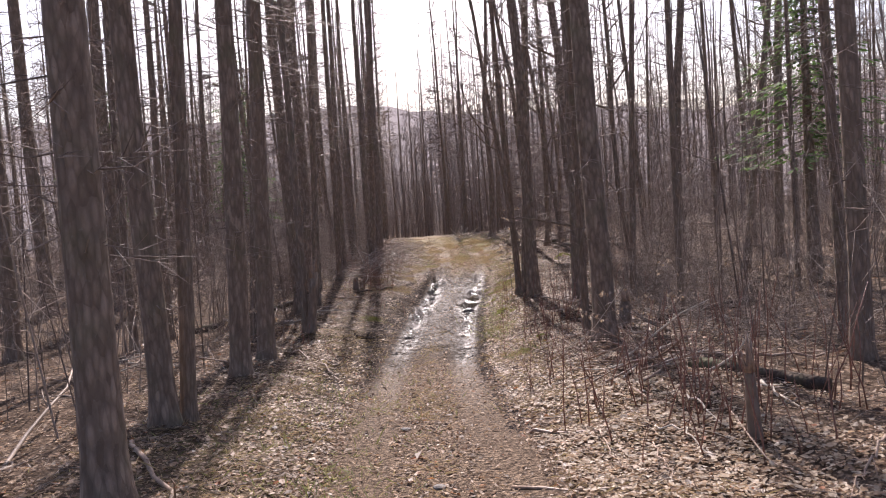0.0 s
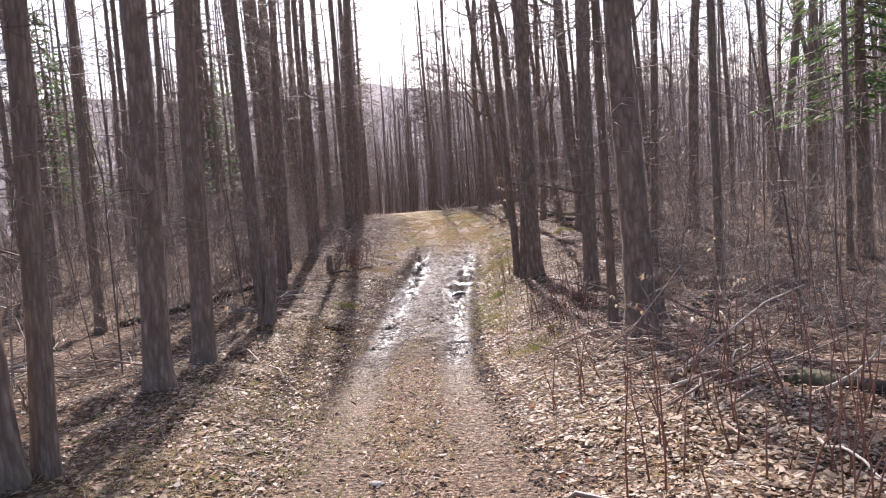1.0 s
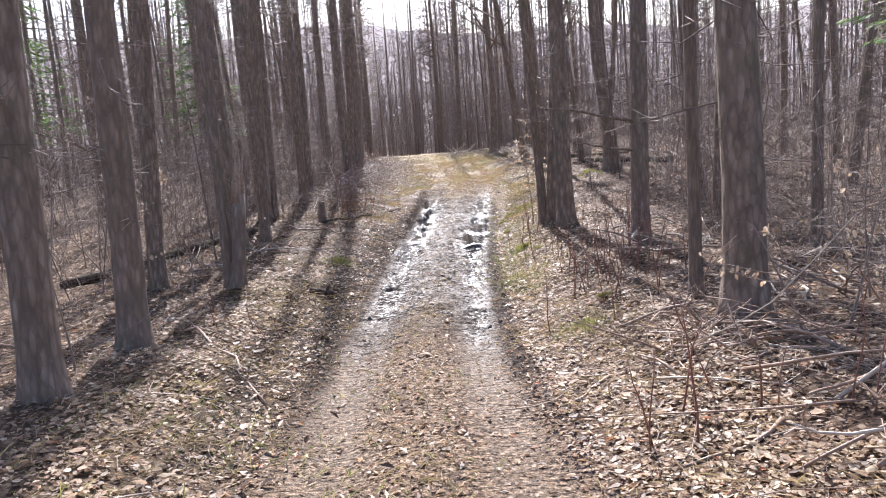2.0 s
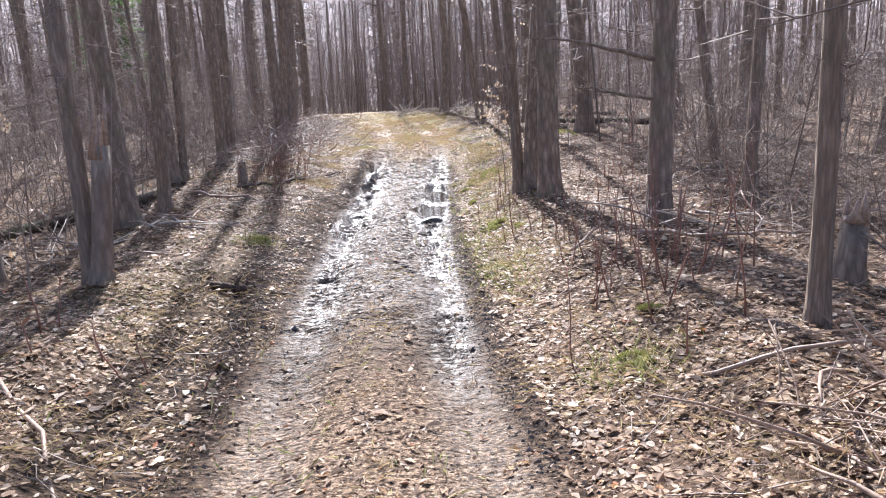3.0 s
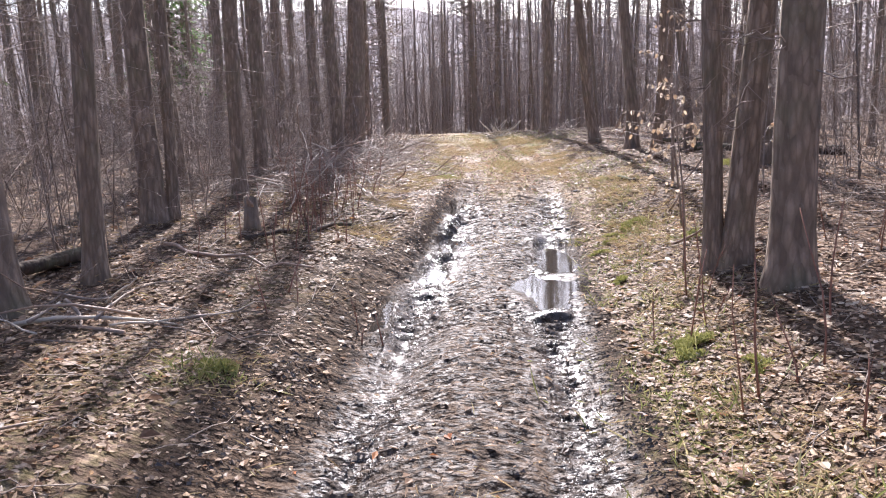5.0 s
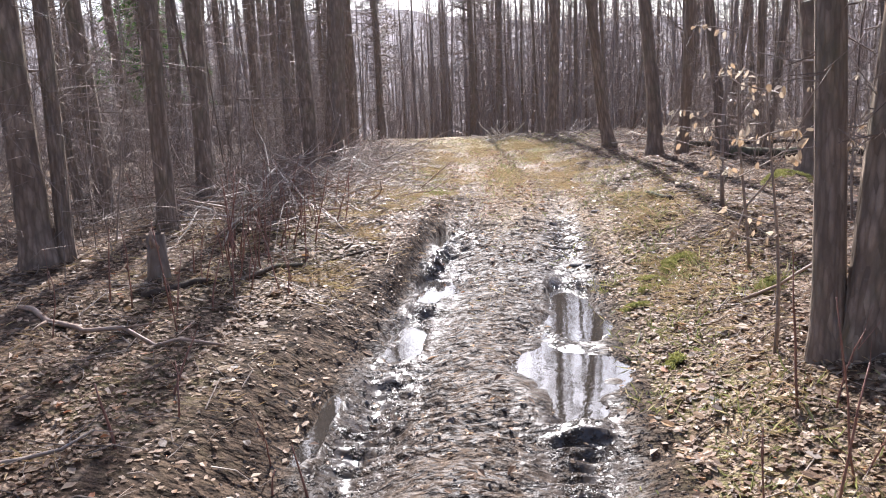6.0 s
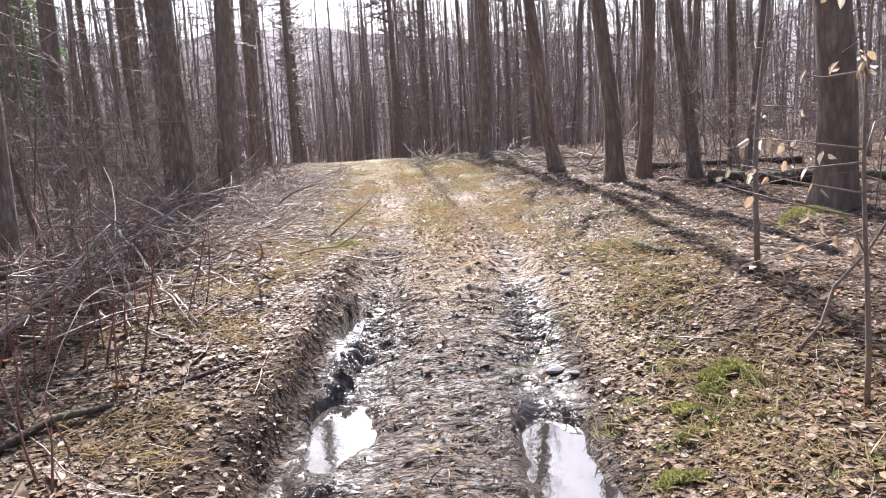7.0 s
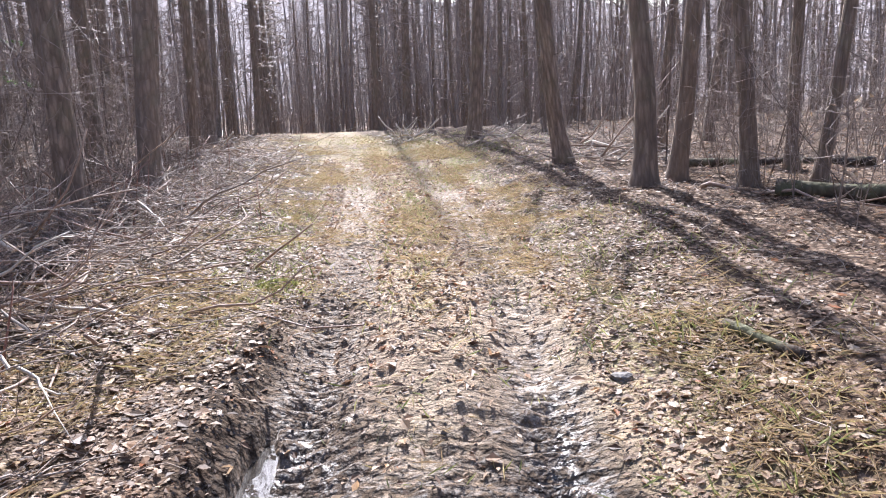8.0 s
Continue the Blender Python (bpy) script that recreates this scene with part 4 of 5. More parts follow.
def clods():
    """Lumps of mud thrown up along the ruts and the ditch."""
    r = np.random.default_rng(12)
    n = 38000
    y = 6 + 20 * r.random(n)
    lane_of = r.choice(5, n, p=[.3, .26, .16, .14, .14])
    d = np.array([-.95, .78, -.5, .5, 0.0])[lane_of] + r.normal(0, 1, n) * np.array([.15, .07, .17, .16, .2])[lane_of]
    d = np.where((lane_of == 0) & (y > 15), -.83 + (d + .95) * .55, d)
    x = d + soft_interp(y, MIDDLE_Y, MIDDLE_X, 1.5)
    keep = r.random(n) < np.where(lane_of < 2, 1 - smooth(19, 23, y), .3 + .7 * smooth(11, 14, y) * (1 - smooth(20, 23, y)))
    for px, py, rx, ry, level in PUDDLES:
        keep &= ((x - px) / rx) ** 2 + ((y - py) / ry) ** 2 > 1.5
    x, y, lane_of = x[keep], y[keep], lane_of[keep]
    n = len(x)
    z = ground_z(x, y)
    size = r.gamma(3, .0026, n) * np.where(lane_of < 2, np.where(y > 15, .75, 1.2), .8)
    corner = np.array([[1, 0, -.3], [-.5, .87, -.3], [-.5, -.87, -.3], [0, 0, .5]])
    a = r.uniform(0, 6.283, n)
    c, s = np.cos(a), np.sin(a)
    k = corner[None] * size[:, None, None] * r.uniform(.6, 1.4, (n, 4, 1))
    v = np.stack([k[..., 0] * c[:, None] - k[..., 1] * s[:, None] + x[:, None], k[..., 0] * s[:, None] + k[..., 1] * c[:, None] + y[:, None], k[..., 2] + z[:, None]], axis=-1)
    b = np.arange(n)[:, None] * 4
    f = np.concatenate([np.concatenate([b + i, b + j, b + 3], axis=1) for i, j in ((0, 1), (1, 2), (2, 0))])
    return mesh_of("mud_clods", v.reshape(-1, 3), f, False)


def mud_material():
    m = Nodes("wet_mud")
    r = m.add("ShaderNodeNewGeometry").outputs["Random Per Island"]
    c = m.ramp(r, (0.0, (.022, .016, .012)), (1.0, (.13, .098, .074)))
    return m.done(c, .36, m.noise(m.place(), 120, 4), .5, .005, .6)


solid("mud_clods", clods(), mud_material(), "wet dark lumps of mud along the ruts", "mud", kind="stuff")

# ------------------------------------------------------------------ fallen wood, brush and shrubs
def along_ground(points, lift=0.0):
    return np.array([(x, y, height(x, y) + (p[2] if p[2:] else lift)) for p in points for x, y in (p[:2],)])


def wavy(points, n, amount, r):
    p = np.asarray(points, float)
    u = np.linspace(0, len(p) - 1, n)
    q = np.stack([np.interp(u, np.arange(len(p)), p[:, k]) for k in range(3)], axis=-1)
    return q + r.normal(0, amount, (n, 3)) * (np.arange(n) > 0)[:, None]


def fallen_branch(seed, points, thick, twigs=5, material=None, label="", name="fallen_branch"):
    """A crooked dead branch with side shoots, lying over the litter."""
    r = np.random.default_rng(seed)
    p = wavy(along_ground(points, thick * .7), 9, thick * .8 + .008, r)
    ob = thing(name, label or "crooked dry grey branch fallen on the leaf litter", "branch", group="fallen branches", at=tuple(p[0]))
    st = Sticks()
    st.tube(p - p[0], thick * np.linspace(1, .4, 9), 7)
    part("stem", st.mesh("stem"), material or PALE_STICK, ob)
    for _ in range(twigs):
        k = r.integers(2, 8)
        a = p[k] - p[0]
        w = p[k + 1] - p[k - 1] if k < 8 else p[k] - p[k - 1]
        w = w / np.linalg.norm(w) + r.normal(0, .6, 3) * (1, 1, .4) + (0, 0, .15)
        ln = r.uniform(.12, .4)
        tw = Sticks()
        mid = a + w * ln * .5 + r.normal(0, .02, 3)
        tw.tube([a, mid, a + w * ln], [thick * .35, thick * .25, thick * .12], 5)
        part("twig", tw.mesh("twig"), material or PALE_STICK, ob)
    return ob


fallen_branch(1, [(-2.75, 5.5), (-2.52, 5.15), (-1.94, 4.33), (-1.8, 4.0)], .022)
fallen_branch(2, [(.3, 5.9), (.52, 5.79), (1.32, 5.3), (1.9, 5.2)], .016)
fallen_branch(3, [(-3.5, 4.8), (-3.63, 5.3), (-4.31, 7.59, .35)], .025, material=DEAD_TWIG)
fallen_branch(4, [(-3.2, 10.3), (-2.66, 10.26), (-2.1, 9.63), (-1.75, 9.0)], .017)
fallen_branch(5, [(-2.9, 17.2), (-2.61, 17.65), (-2.03, 18.64), (-1.55, 19.2)], .026, 3, ROTTEN_BARK, "thick dark root-like branch half sunk in the leaves")
fallen_branch(6, [(2.2, 24.6), (2.4, 24.41), (2.67, 23.56), (3.2, 23.2)], .022)
fallen_branch(7, [(-2.66, 23.6), (-2.2, 23.64, .28), (-1.7, 23.69, .62)], .014, 3, DEAD_TWIG, "dead branch propped up out of the brush")
fallen_branch(8, [(.96, 18.39), (1.15, 18.3, .35), (1.45, 18.1, .95), (1.7, 17.9, 1.4)], .009, 8, DEAD_TWIG, "thin branch leaning up out of the leaves")
fallen_branch(9, [(.75, 17.3), (1.1, 17.1, .12), (1.5, 16.7, .3)], .011, 4)
fallen_branch(11, [(.62, 9.9), (1.2, 9.55, .1), (2.0, 9.2, .12)], .012, 4)
fallen_branch(12, [(.9, 9.0), (1.5, 8.7, .06), (2.3, 8.75, .04)], .012, 3)
fallen_branch(13, [(1.55, 14.6), (1.9, 14.4, .1), (2.7, 14.6, .28)], .013, 5, DEAD_TWIG)
fallen_branch(14, [(1.2, 13.0), (1.8, 12.2, .1), (2.4, 12.1, .05)], .018, 4)
fallen_branch(15, [(-3.5, 16.9), (-2.9, 16.5, .05), (-2.2, 16.6, .02)], .02, 4)
fallen_branch(16, [(-3.4, 13.4), (-2.9, 13.1, .05), (-2.5, 13.6, .02)], .014, 4)
fallen_branch(17, [(.3, 30.3), (.75, 30.6, .1), (1.5, 31.2, .45)], .018, 5, DEAD_TWIG)
fallen_branch(18, [(-3.9, 21.0), (-3.1, 21.2, .3), (-2.3, 21.9, .12)], .011, 6, DEAD_TWIG)
fallen_branch(19, [(2.3, 7.7), (2.9, 7.2, .05), (3.6, 7.3, .1)], .02, 5)
fallen_branch(20, [(.1, 4.6), (.9, 4.2), (1.3, 3.9)], .013, 5)


# pale snapped sticks lying on and propped up out of the brush beside the trail
for k, (points, thick, material) in enumerate([
        ([(1.55, 5.88, .05), (1.54, 5.4, .12), (1.52, 4.88, .04)], .009, BLEACHED_STICK),
        ([(1.73, 5.53, .08), (1.56, 4.32, .06), (1.62, 4.03, .02)], .008, PALE_STICK),
        ([(1.16, 5.29, .04), (1.32, 5.05, .07), (1.29, 4.57, .02)], .008, BLEACHED_STICK),
        ([(.8, 5.52, .03), (.78, 4.59, .05)], .009, PALE_STICK),
        ([(2.21, 6.11, .06), (2.25, 5.68, .02)], .016, BLEACHED_STICK),
        ([(2.19, 4.19, .12), (1.74, 3.61, .05)], .008, PALE_STICK),
        ([(1.09, 5.06, .03), (1.01, 4.16, .02)], .007, PALE_STICK),
        ([(-3.0, 20.7, .32), (-2.75, 20.4, .22), (-2.49, 20.13, .03)], .011, BLEACHED_STICK),
        ([(-3.05, 19.95, .05), (-2.87, 20.37, .16)], .012, BLEACHED_STICK),
        ([(-2.54, 19.6, .02), (-2.66, 19.85, .28)], .009, BLEACHED_STICK),
        ([(-2.42, 19.76, .1), (-2.2, 19.55, .06), (-1.99, 19.4, .02)], .008, BLEACHED_STICK),
        ([(-2.69, 20.87, .02), (-2.78, 21.0, .3)], .009, PALE_STICK),
        ([(-3.4, 22.3, .25), (-3.2, 22.5, .42)], .011, BLEACHED_STICK),
        ([(-2.44, 20.55, .08), (-2.03, 20.27, .03)], .011, BLEACHED_STICK),
        ([(-2.7, 23.2, .3), (-2.2, 22.72, .05)], .01, BLEACHED_STICK),
        ([(-2.31, 19.25, .03), (-2.04, 19.14, .02)], .008, BLEACHED_STICK),
        ([(-2.61, 20.26, .1), (-2.29, 19.68, .03)], .008, PALE_STICK),
        ([(-2.18, 19.52, .03), (-1.74, 19.86, .02)], .007, DEAD_TWIG),
        ([(-2.9, 18.6, .03), (-2.75, 18.75, .3)], .01, BLEACHED_STICK),
        ([(-3.3, 19.1, .22), (-2.8, 19.2, .06)], .01, BLEACHED_STICK)]):
    fallen_branch(70 + k, points, thick, 2 + k % 3, material, "pale snapped stick lying over leaves and brush")


def log(seed, a, b, thick, stub=False, label="short rotting log lying in the leaves", material=None):
    r = np.random.default_rng(seed)
    p = wavy([(*a, height(*a) + thick * .6), (*b, height(*b) + thick * .6)], 8, thick * .12, r)
    ob = thing("log", label, "log", tuple(p[0]), "fallen logs")
    st = Sticks()
    st.tube(p - p[0], thick * (1 + r.normal(0, .07, 8)), 12)
    part("bole", st.mesh("bole"), material or LARCH_BARK, ob)
    if stub:
        s2 = Sticks()
        e = p[5] - p[0]
        s2.tube([e, e + (.02, 0, thick * 1.5), e + (.05, .02, thick * 2.8)], [thick * .6, thick * .5, thick * .3], 7)
        part("stub", s2.mesh("stub"), material or LARCH_BARK, ob)
    return ob


log(1, (-2.22, 12.6), (-1.98, 12.82), .034, True, material=ROTTEN_BARK)
log(2, (.84, 20.75), (1.0, 20.3), .026, material=ROTTEN_BARK)
log(3, (1.95, 7.15), (2.75, 6.15), .075, label="dark rotting log among brambles", material=ROTTEN_BARK)
log(4, (2.6, 23.9), (4.6, 22.9), .085, label="long mossy fallen trunk in the shade", material=ROTTEN_BARK)
log(5, (2.5, 26.1), (4.6, 25.7), .06, label="long mossy fallen trunk in the shade", material=ROTTEN_BARK)
log(6, (2.6, 11.3), (4.4, 12.4), .08, label="dark fallen trunk under the trees", material=ROTTEN_BARK)
log(7, (-5.4, 13.3), (-3.9, 16.6), .06, label="dark fallen trunk under the trees", material=ROTTEN_BARK)


def splintered(seed, x, y, thick, tall, lean, label):
    """A snapped trunk with a jagged top."""
    r = np.random.default_rng(seed)
    n = 12
    st = Sticks()
    z = np.array([-.2, 0, .1, .3, tall * .6, tall * .8])
    p = np.stack([np.sin(z * 2) * .01, np.cos(z * 3) * .01, z], axis=-1)
    st.tube(p, thick * np.array([1.5, 1.35, 1.15, 1.0, .92, .85]) / 2, n)
    a = np.linspace(0, 6.283, 9)[:-1]
    o = np.stack([np.cos(a) * thick * .3, np.sin(a) * thick * .3, np.full(8, tall * .72)], axis=-1)
    tip = o + np.stack([r.normal(0, .015, 8), r.normal(0, .015, 8), tall * r.uniform(.1, .42, 8)], axis=-1)
    ob = thing("broken_stump", label, "stump")
    part("bole", st.mesh("bole"), LARCH_BARK, ob)
    for a, b in zip(o, tip):
        sp = Sticks()
        sp.tube([a, (a + b) / 2 + r.normal(0, .004, 3), b], [thick * .22, thick * .13, .004], 5)
        part("splinter", sp.mesh("splinter"), PALE_STICK, ob)
    ob.matrix_basis = pose(x, y, height(x, y), 0, lean, 40)
    return ob


splintered(1, -2.86, 12.2, .15, 1.25, 7, "grey snapped trunk with a splintered top")
splintered(2, 1.67, 4.72, .075, .62, -7, "thin broken snag standing among brambles")
splintered(3, -2.97, 17.6, .12, .3, 0, "low weathered stump with a pale top")
splintered(5, 2.05, 11.0, .16, .5, 4, "dark rotten stump in the shade")


def brush_pile(seed, x, y, reach, count, tall, label, material=None, name="brush_pile", stout=1.0, long=1.0):
    """Cut branches thrown in a heap: each long one is a part, the fine twigs one more."""
    r = np.random.default_rng(seed)
    ob = thing(name, label, "brush pile", (x, y, height(x, y)), "brush piles")
    fine = Sticks()
    for k in range(count):
        ax, ay = r.normal(0, reach * .45, 2)
        a = r.uniform(0, 6.283)
        ln = (r.gamma(4, .17) + .15) * long
        base_z = height(x + ax, y + ay) - height(x, y)
        o = np.array([ax, ay, base_z + abs(r.normal(0, tall * .45)) * max(0.0, 1 - (ax * ax + ay * ay) / (1.6 * reach * reach))])
        w = np.array([math.cos(a), math.sin(a), r.normal(.12, .33)])
        pts = [o]
        for _ in range(4):
            w = w + r.normal(0, .16, 3)
            w /= np.linalg.norm(w)
            pts.append(pts[-1] + w * ln / 4)
        pts = np.array(pts)
        pts[:, 2] = np.maximum(pts[:, 2], ground_z(pts[:, 0] + x, pts[:, 1] + y) - height(x, y) + .008)
        tk = r.uniform(.004, .013) * stout
        if k < 26:
            st = Sticks()
            st.tube(pts, tk * np.linspace(1.2, .5, 5), 6)
            part("branch", st.mesh("branch"), BLEACHED_STICK if k % 4 == 1 else PALE_STICK if k % 4 == 2 and material != BLEACHED_STICK else material or PALE_STICK, ob)
        else:
            fine.prisms(pts[:-1], pts[1:], tk * .6, tk * .45, 4)
        twig_fan(fine, pts[0], pts[-1], tk, r, 4, ln * .35, .1, .0028)
    tagged(part("twig_tangle", fine.mesh("twig_tangle"), material or PALE_STICK, ob), kind="stuff")
    return ob


brush_pile(1, 1.05, 8.85, .62, 64, .22, "heap of cut dry branches beside the trail", long=.72, stout=.8)
brush_pile(2, -3.0, 19.7, 1.0, 64, .3, "tangled heap of pale snapped branches and red canes", PALE_STICK, stout=1.15, long=.62)
brush_pile(3, -3.3, 22.0, 1.2, 80, .4, "tangled heap of dead branches and canes", long=.85)
brush_pile(4, -2.55, 21.3, .7, 40, .2, "tangled heap of pale snapped branches and red canes", PALE_STICK, long=.7)
brush_pile(5, -.75, 32.3, .3, 40, .3, "small heap of pale sticks at the crest of the trail", BLEACHED_STICK, stout=1.7, long=.5)
brush_pile(6, .9, 30.0, .9, 60, .3, "dark heap of brush at the edge of the trail", DEAD_TWIG, long=.6)
brush_pile(7, 1.9, 13.0, .8, 36, .25, "loose dry branches under the trees", DEAD_TWIG, long=.55)
brush_pile(8, 2.7, 10.4, .9, 36, .3, "loose dry branches under the trees", DEAD_TWIG, long=.7)
brush_pile(9, -4.2, 13.6, .9, 36, .25, "loose dry branches under the trees", DEAD_TWIG, long=.65)
brush_pile(10, -3.6, 25.0, 1.2, 60, .5, "tangled heap of dead branches and canes")
brush_pile(11, 1.5, 7.3, .9, 36, .2, "loose dry branches among brambles")
brush_pile(12, 3.4, 17.5, 1.1, 45, .4, "loose dry branches under the trees", DEAD_TWIG)
brush_pile(13, -4.4, 9.2, 1.0, 40, .3, "loose dry branches under the trees", DEAD_TWIG)
brush_pile(14, -3.3, 28.6, 1.0, 45, .4, "tangled heap of dead branches and canes")
brush_pile(15, 2.2, 27.6, 1.2, 45, .3, "loose dry branches under the trees", DEAD_TWIG)
brush_pile(16, -3.1, 15.0, .7, 20, .12, "loose dry branches under the trees", DEAD_TWIG, long=.55)


def cane_clump(seed, x, y, reach, count, tall, label="clump of thin upright red-brown bramble canes"):
    r = np.random.default_rng(seed)
    ob = thing("bramble", label, "bramble", (x, y, height(x, y)), "brambles")
    for k in range(count):
        ax, ay = r.normal(0, reach, 2)
        o = np.array([ax, ay, height(x + ax, y + ay) - height(x, y) - .02])
        h = tall * r.uniform(.5, 1.2)
        w = np.array([r.normal(0, .12), r.normal(0, .12), 1.0])
        pts = [o]
        for _ in range(4):
            w = w + r.normal(0, .09, 3)
            pts.append(pts[-1] + w * h / 4)
        st = Sticks()
        st.tube(pts, r.uniform(.0035, .0065) * np.linspace(1.2, .5, 5), 5)
        if r.random() < .6:
            twig_fan(st, pts[1], pts[4], .004, r, 3, .14, .3, .002)
        part("cane", st.mesh("cane"), RED_CANE, ob)
    return ob


for k, (x, y, reach, count, tall) in enumerate([
        (1.1, 6.1, .3, 12, .6), (1.75, 5.6, .35, 14, .7), (1.45, 7.1, .3, 12, .65), (.95, 7.7, .25, 9, .55), (2.3, 5.2, .35, 12, .75), (1.9, 8.2, .3, 9, .6),
        (.75, 13.4, .2, 7, .5), (.95, 12.5, .25, 9, .6), (1.3, 12.9, .25, 8, .65), (1.55, 14.3, .3, 8, .7), (.62, 11.6, .2, 7, .5), (1.15, 11.4, .25, 8, .6),
        (-2.6, 18.9, .25, 12, .5), (-2.45, 19.6, .25, 12, .5), (-3.2, 20.6, .4, 12, .6)]):
    cane_clump(40 + k, x, y, reach, count, tall)
for k, (x, y, reach, count, tall) in enumerate([
        (.45, 15.3, .25, 7, .5), (2.2, 13.2, .4, 9, .7), (-3.1, 23.6, .5, 12, .5), (-2.3, 24.2, .4, 7, .35), (3.0, 9.6, .5, 10, .7), (2.6, 16.4, .5, 10, .7),
        (-2.3, 11.0, .4, 7, .35), (-1.9, 15.8, .35, 6, .3), (.55, 14.2, .12, 4, .7), (-2.9, 17.0, .3, 7, .5), (3.1, 5.9, .4, 9, .7), (-3.3, 26.6, .6, 10, .5), (1.6, 4.6, .3, 12, .65), (2.0, 6.3, .3, 11, .7), (1.3, 5.2, .25, 11, .6), (2.6, 6.6, .35, 11, .75),
        (-2.25, 18.2, .25, 8, .4), (-2.7, 18.3, .25, 10, .55), (-2.5, 17.5, .25, 8, .4), (1.0, 10.6, .25, 8, .6), (1.35, 11.9, .25, 8, .65)]):
    cane_clump(60 + k, x, y, reach, count, tall)


def bramble_tangle():
    """Low arching canes and fine twigs over the brush on the left bank and under the right-hand trees."""
    r = np.random.default_rng(77)
    st = Sticks()
    n = 760
    x = np.concatenate([r.uniform(-5.2, -2.5, 420), r.uniform(2.4, 5.2, 340)])
    y = np.concatenate([r.uniform(19.0, 28.5, 420), r.uniform(7.5, 17, 340)])
    o = np.stack([x, y, ground_z(x, y) - .02], axis=-1)
    a = r.uniform(0, 6.283, n)
    rise = r.uniform(.35, 1.0, n)
    reach = r.uniform(.2, .7, n)
    way = np.stack([np.cos(a) * reach, np.sin(a) * reach, rise], axis=-1)
    for k in range(5):
        way = way + np.stack([np.cos(a) * .16, np.sin(a) * .16, np.full(n, -.3) * rise], axis=-1) + r.normal(0, .08, (n, 3))
        q = o + way * .28
        q[:, 2] = np.maximum(q[:, 2], ground_z(q[:, 0], q[:, 1]) + .01)
        st.prisms(o, q, .0052 - .0008 * k, .0045 - .0008 * k, 4)
        for _ in range(3):
            p = o + (q - o) * r.random((n, 1))
            st.prisms(p, p + r.normal(0, .13, (n, 3)) * (1, 1, .8) + (0, 0, .03), .0028, .0012)
        o = q
    return st.mesh("bramble_tangle")


solid("bramble_tangle", bramble_tangle(), DEAD_TWIG, "low arching bramble canes and fine twigs over the brush", "brambles", kind="stuff")


def beech_sapling(seed, x, y, tall, spread_of, leaves, lean=(0.0, 0.0), thick=.009, label="young beech holding its pale dry leaves"):
    r = np.random.default_rng(seed)
    ob = thing("beech_sapling", label, "sapling", (x, y, height(x, y)), "beech saplings")
    st = Sticks()
    z = np.linspace(-.03, tall, 8)
    line = np.stack([lean[0] * z / tall + .03 * np.sin(z * 3 + seed), lean[1] * z / tall + .03 * np.cos(z * 2.3 + seed), z], axis=-1)
    st.tube(line, thick * np.linspace(1.2, .3, 8), 7)
    part("stem", st.mesh("stem"), DEAD_TWIG, ob)
    tips, ways = [], []
    for _ in range(max(5, int(tall * 8))):
        u = r.uniform(.3, 1)
        o = on_line(line, u * tall)
        a = r.uniform(0, 6.283)
        e = o + np.array([math.cos(a), math.sin(a), r.normal(.25, .25)]) * spread_of * r.uniform(.4, 1.0) * (1.25 - .6 * u)
        tw = Sticks()
        m = (o + e) / 2 + r.normal(0, .03, 3)
        tw.tube([o, m, e], [.004, .003, .0015], 5)
        part("twig", tw.mesh("twig"), DEAD_TWIG, ob)
        for q in np.linspace(.35, 1, 6):
            tips.append(o + (e - o) * q)
            ways.append(e - o)
    pick = r.choice(len(tips), leaves)
    c = np.array(tips)[pick] + r.normal(0, .012, (leaves, 3))
    w = np.array(ways)[pick] * .3 + r.normal(0, .5, (leaves, 3)) * spread_of + np.array([0, 0, -.8]) * spread_of
    size = r.uniform(.032, .055, leaves)
    v, f = round_leaves(c, w, r.normal(0, 1, (leaves, 3)), size, size * r.uniform(.45, .65, leaves), r.normal(.3, .25, leaves), r)
    part("leaves", mesh_of("leaves", v, f, False), BEECH_LEAF, ob, "pale curled dry leaves")
    return ob


beech_sapling(1, 1.6, 8.75, .75, .5, 42, (-.3, 0))
beech_sapling(2, 1.95, 9.0, .85, .5, 40, (.3, .1))
beech_sapling(3, 2.4, 9.6, .9, .45, 22)
beech_sapling(4, -4.0, 13.6, 1.3, .6, 75)
beech_sapling(5, -3.6, 11.5, 1.05, .45, 45)
beech_sapling(6, -3.25, 11.9, .7, .4, 25)
beech_sapling(7, .62, 16.4, 1.45, .35, 60, (-.05, 0))
beech_sapling(8, .93, 17.85, 1.75, .5, 70, (-.15, -.3), .01)
beech_sapling(9, 1.23, 19.5, 2.5, .4, 22, (.12, 0), .016, "slender young tree with a few dry leaves")
beech_sapling(10, 1.95, 18.6, 1.1, .5, 38)
beech_sapling(11, -4.3, 10.9, 1.0, .5, 30)
beech_sapling(12, 3.6, 11.6, .8, .5, 26)
beech_sapling(13, 2.6, 22.9, .9, .4, 16)
beech_sapling(14, -3.1, 9.2, .7, .4, 20)


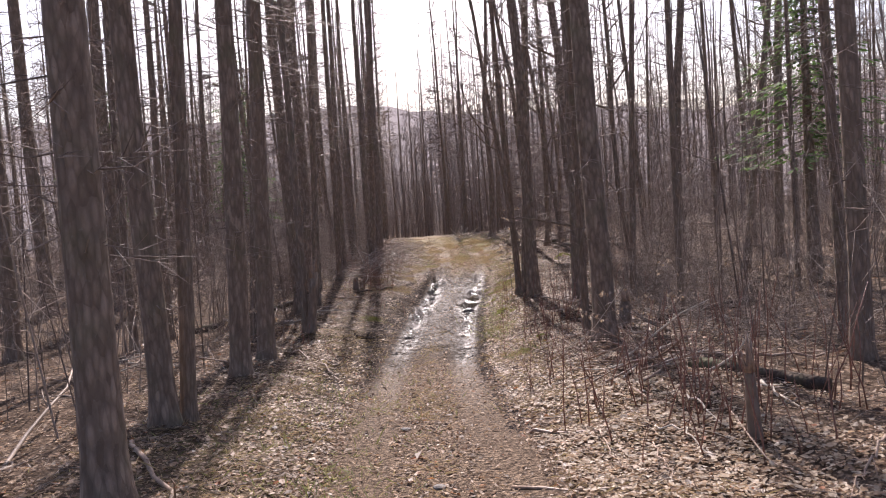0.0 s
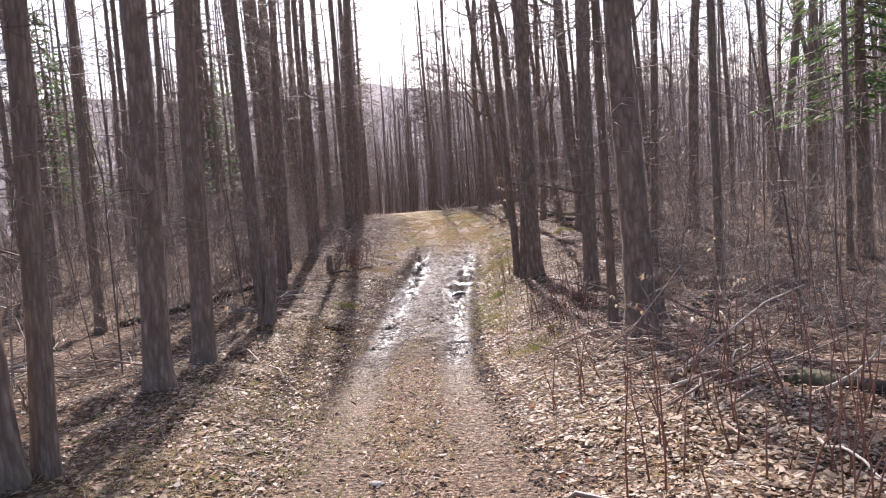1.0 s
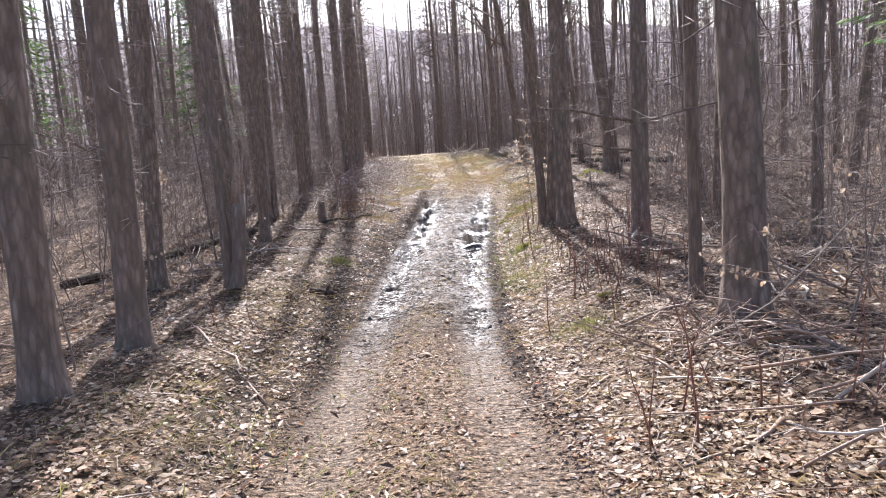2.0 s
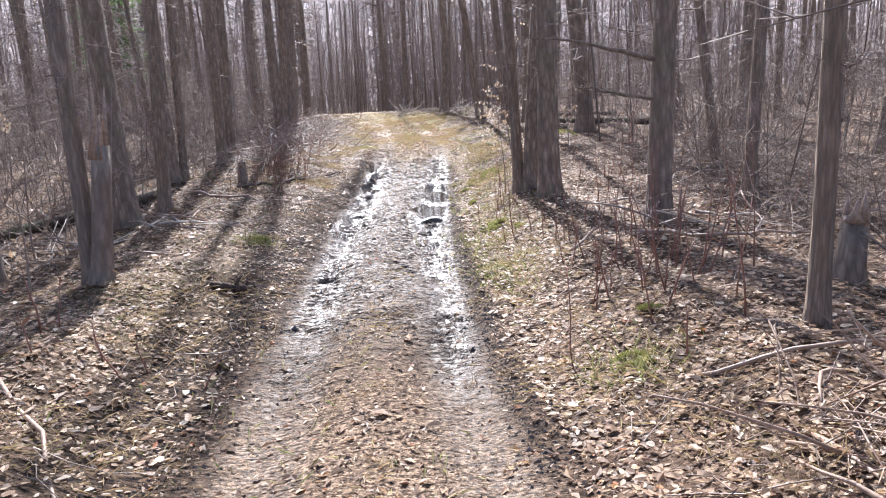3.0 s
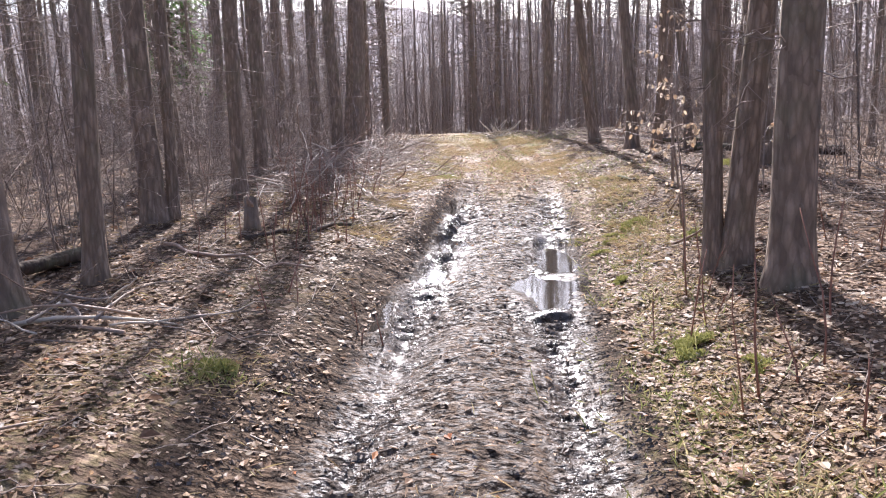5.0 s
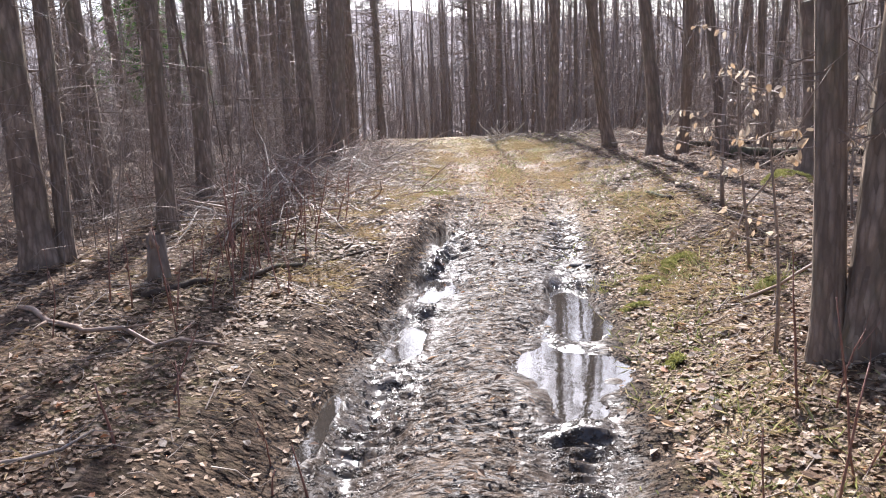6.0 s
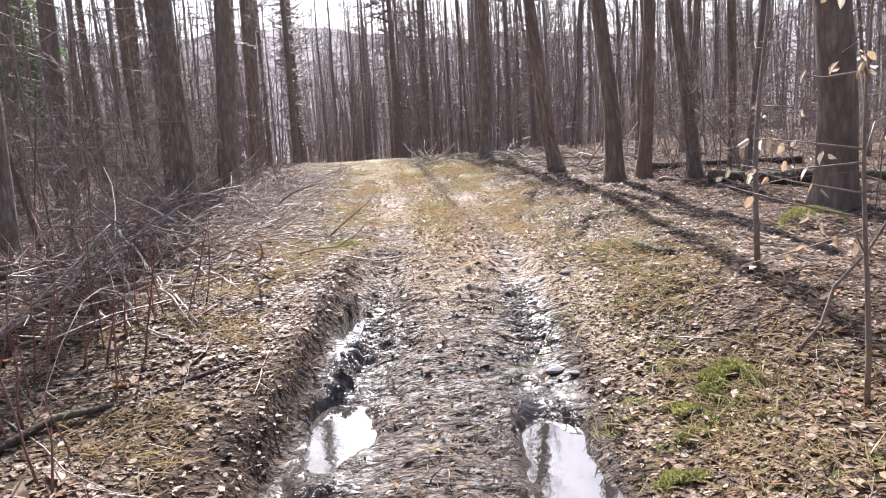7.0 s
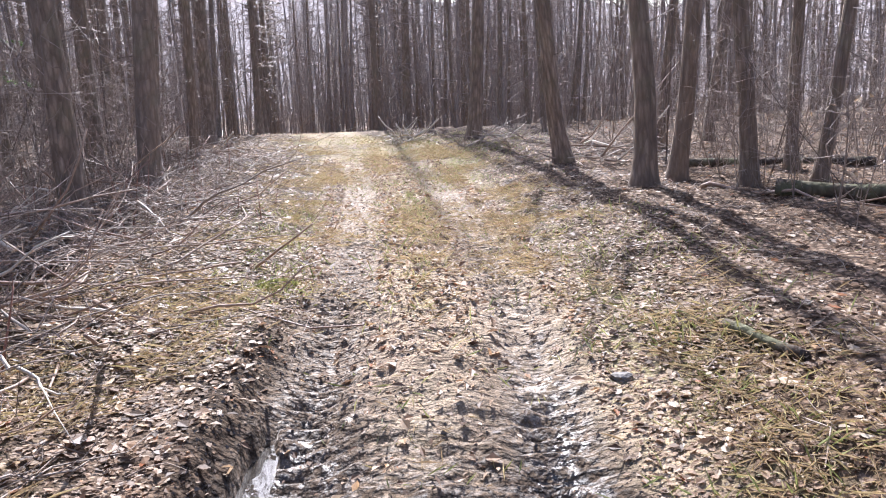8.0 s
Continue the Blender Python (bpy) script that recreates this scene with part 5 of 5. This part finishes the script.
def stone(seed, x, y, r0, flat=.5):
    r = np.random.default_rng(seed)
    bm = bmesh.new()
    bmesh.ops.create_icosphere(bm, subdivisions=2, radius=r0)
    ph = r.uniform(0, 6, 3)
    for v in bm.verts:
        k = 1 + .22 * math.sin(v.co.x / r0 * 2.3 + ph[0]) * math.cos(v.co.y / r0 * 2.1 + ph[1]) + .1 * math.sin(v.co.z / r0 * 4 + ph[2])
        v.co = Vector((v.co.x * k * 1.3, v.co.y * k, v.co.z * k * flat))
    data = bpy.data.meshes.new("stone")
    bm.to_mesh(data)
    bm.free()
    return solid("stone", data, STONE, "flat muddy stone on the edge of the rut", "stone", "stones", at=(x, y, height(x, y) + r0 * flat * .35))


for k, (x, y, r0) in enumerate([(-.06, 19.05, .045), (.03, 18.95, .025), (.28, 20.5, .04), (-.75, 6.4, .04), (-.35, 4.6, .035)]):
    stone(k, x, y, r0)


def moss_cushions():
    r = np.random.default_rng(14)
    v_all, f_all, n0 = [], [], 0
    for cx, cy, rad, thick in [(.32, 18.2, .17, .03), (.62, 18.42, .15, .03), (.98, 17.4, .12, .03), (2.3, 20.9, .26, .12), (.52, 10.35, .12, .03), (-2.15, 14.45, .1, .03),
                               (.35, 15.0, .16, .03), (.28, 16.7, .14, .02), (-1.5, 22.1, .14, .03), (.5, 14.5, .12, .02), (.22, 17.8, .1, .02), (.8, 10.9, .1, .03)]:
        n = int(5200 * rad * rad / .03) if rad < .2 else 5000
        a, q = r.uniform(0, 6.283, n), np.sqrt(r.random(n)) * (.75 + .35 * r.random(n))
        x, y = cx + rad * q * np.cos(a), cy + rad * q * np.sin(a)
        keep = bumps(x, y, .06, 41) > .15
        x, y, q = x[keep], y[keep], q[keep]
        n = len(x)
        o = np.stack([x, y, ground_z(x, y) + thick * np.maximum(0, 1 - q * q)], axis=-1)
        w = np.stack([r.normal(0, .6, n), r.normal(0, .6, n), r.uniform(.4, 1, n)], axis=-1)
        ln = r.uniform(.012, .035, n)
        v, f = leaf_blades(o, w, r.normal(0, 1, (n, 3)), ln, ln * .3, .1)
        v_all.append(v)
        f_all.append(f + n0)
        n0 += len(v)
    return mesh_of("moss_cushions", np.concatenate(v_all), np.concatenate(f_all), False)


solid("moss_cushions", moss_cushions(), MOSS, "bright green moss cushions on the bank", "moss", kind="stuff")


def hemlock(seed, x, y, tall, first=1.9, label="green hemlock with drooping needled boughs"):
    r = np.random.default_rng(seed)
    ob = thing("hemlock_tree", label, "tree", (x, y, height(x, y)), "evergreens")
    line = trunk_line(tall, .03, r)
    bole = Sticks()
    bole.tube(line, .14 * (1 - .9 * np.clip(line[:, 2], 0, tall) / tall), 10)
    boughs, tips, ways = Sticks(), [], []
    for z in np.arange(first, tall * .97, .17):
        for _ in range(5):
            a = r.uniform(0, 6.283)
            reach = (1 - z / tall) ** .8 * 2.3 * r.uniform(.5, 1.1)
            o = on_line(line, z)
            w = np.array([math.cos(a), math.sin(a), -.12])
            e = o + w * reach + (0, 0, -.12 * reach)
            boughs.prisms([o], [e], .014, .004, 4)
            n = int(reach * 26) + 4
            u = r.uniform(.2, 1, n)[:, None]
            s = np.cross(w, (0, 0, 1))
            c = o + (e - o) * u + s * r.normal(0, .16, (n, 1)) * reach * .6 + r.normal(0, .03, (n, 3))
            tips.append(c)
            ways.append(w + s * r.choice([-1, 1], (n, 1)) * r.uniform(.3, 1.2, (n, 1)) + (0, 0, -.25))
    tips, ways = np.concatenate(tips), np.concatenate(ways)
    n = len(tips)
    size = r.uniform(.1, .22, n)
    v, f = leaf_blades(tips, ways, np.stack([r.normal(0, .3, n), r.normal(0, .3, n), np.ones(n)], axis=-1), size, size * .35, -.1)
    part("trunk", bole.mesh("trunk"), LARCH_BARK, ob)
    tagged(part("bough_tangle", boughs.mesh("bough_tangle"), DEAD_TWIG, ob), kind="stuff")
    part("needles", mesh_of("needles", v, f, False), NEEDLES, ob, "flat sprays of dark green needles")
    return ob


hemlock(1, 6.3, 14.5, 7.0, 2.5)
hemlock(2, -10.5, 34.0, 10.0)
hemlock(4, -13.5, 27.0, 8.0)


# ------------------------------------------------------------------ dead limbs of the conifer at the verge
def dead_limb(seed, owner, points, thick):
    r = np.random.default_rng(seed)
    inv = owner.matrix_basis.inverted()
    p = wavy(points, 9, .012, r)
    st = Sticks()
    st.tube(np.array([inv @ Vector(q) for q in p]), thick * np.linspace(1.15, .45, 9), 6)
    for _ in range(9):
        k = r.integers(3, 9)
        a = np.array(inv @ Vector(p[k]))
        st.prisms([a], [a + r.normal(0, .13, 3) + (0, 0, .03)], .004, .0015, 3)
    part("dead_limb", st.mesh("dead_limb"), LARCH_BARK, owner, "bare dead limb reaching out over the bank")


verge_conifer = [ob for ob in bpy.data.objects if ob.name.startswith("larch_tree") and (ob.matrix_basis.translation.xy - Vector((1.71, 13.52))).length < .01][0]
dead_limb(1, verge_conifer, [(1.68, 13.5, .85), (1.44, 13.4, .9), (1.23, 13.38, .96), (.98, 13.35, 1.03), (.56, 13.3, 1.08)], .024)
dead_limb(2, verge_conifer, [(1.68, 13.5, .5), (1.46, 13.4, .54), (1.25, 13.38, .59), (1.06, 13.36, .64), (.93, 13.35, .63)], .018)
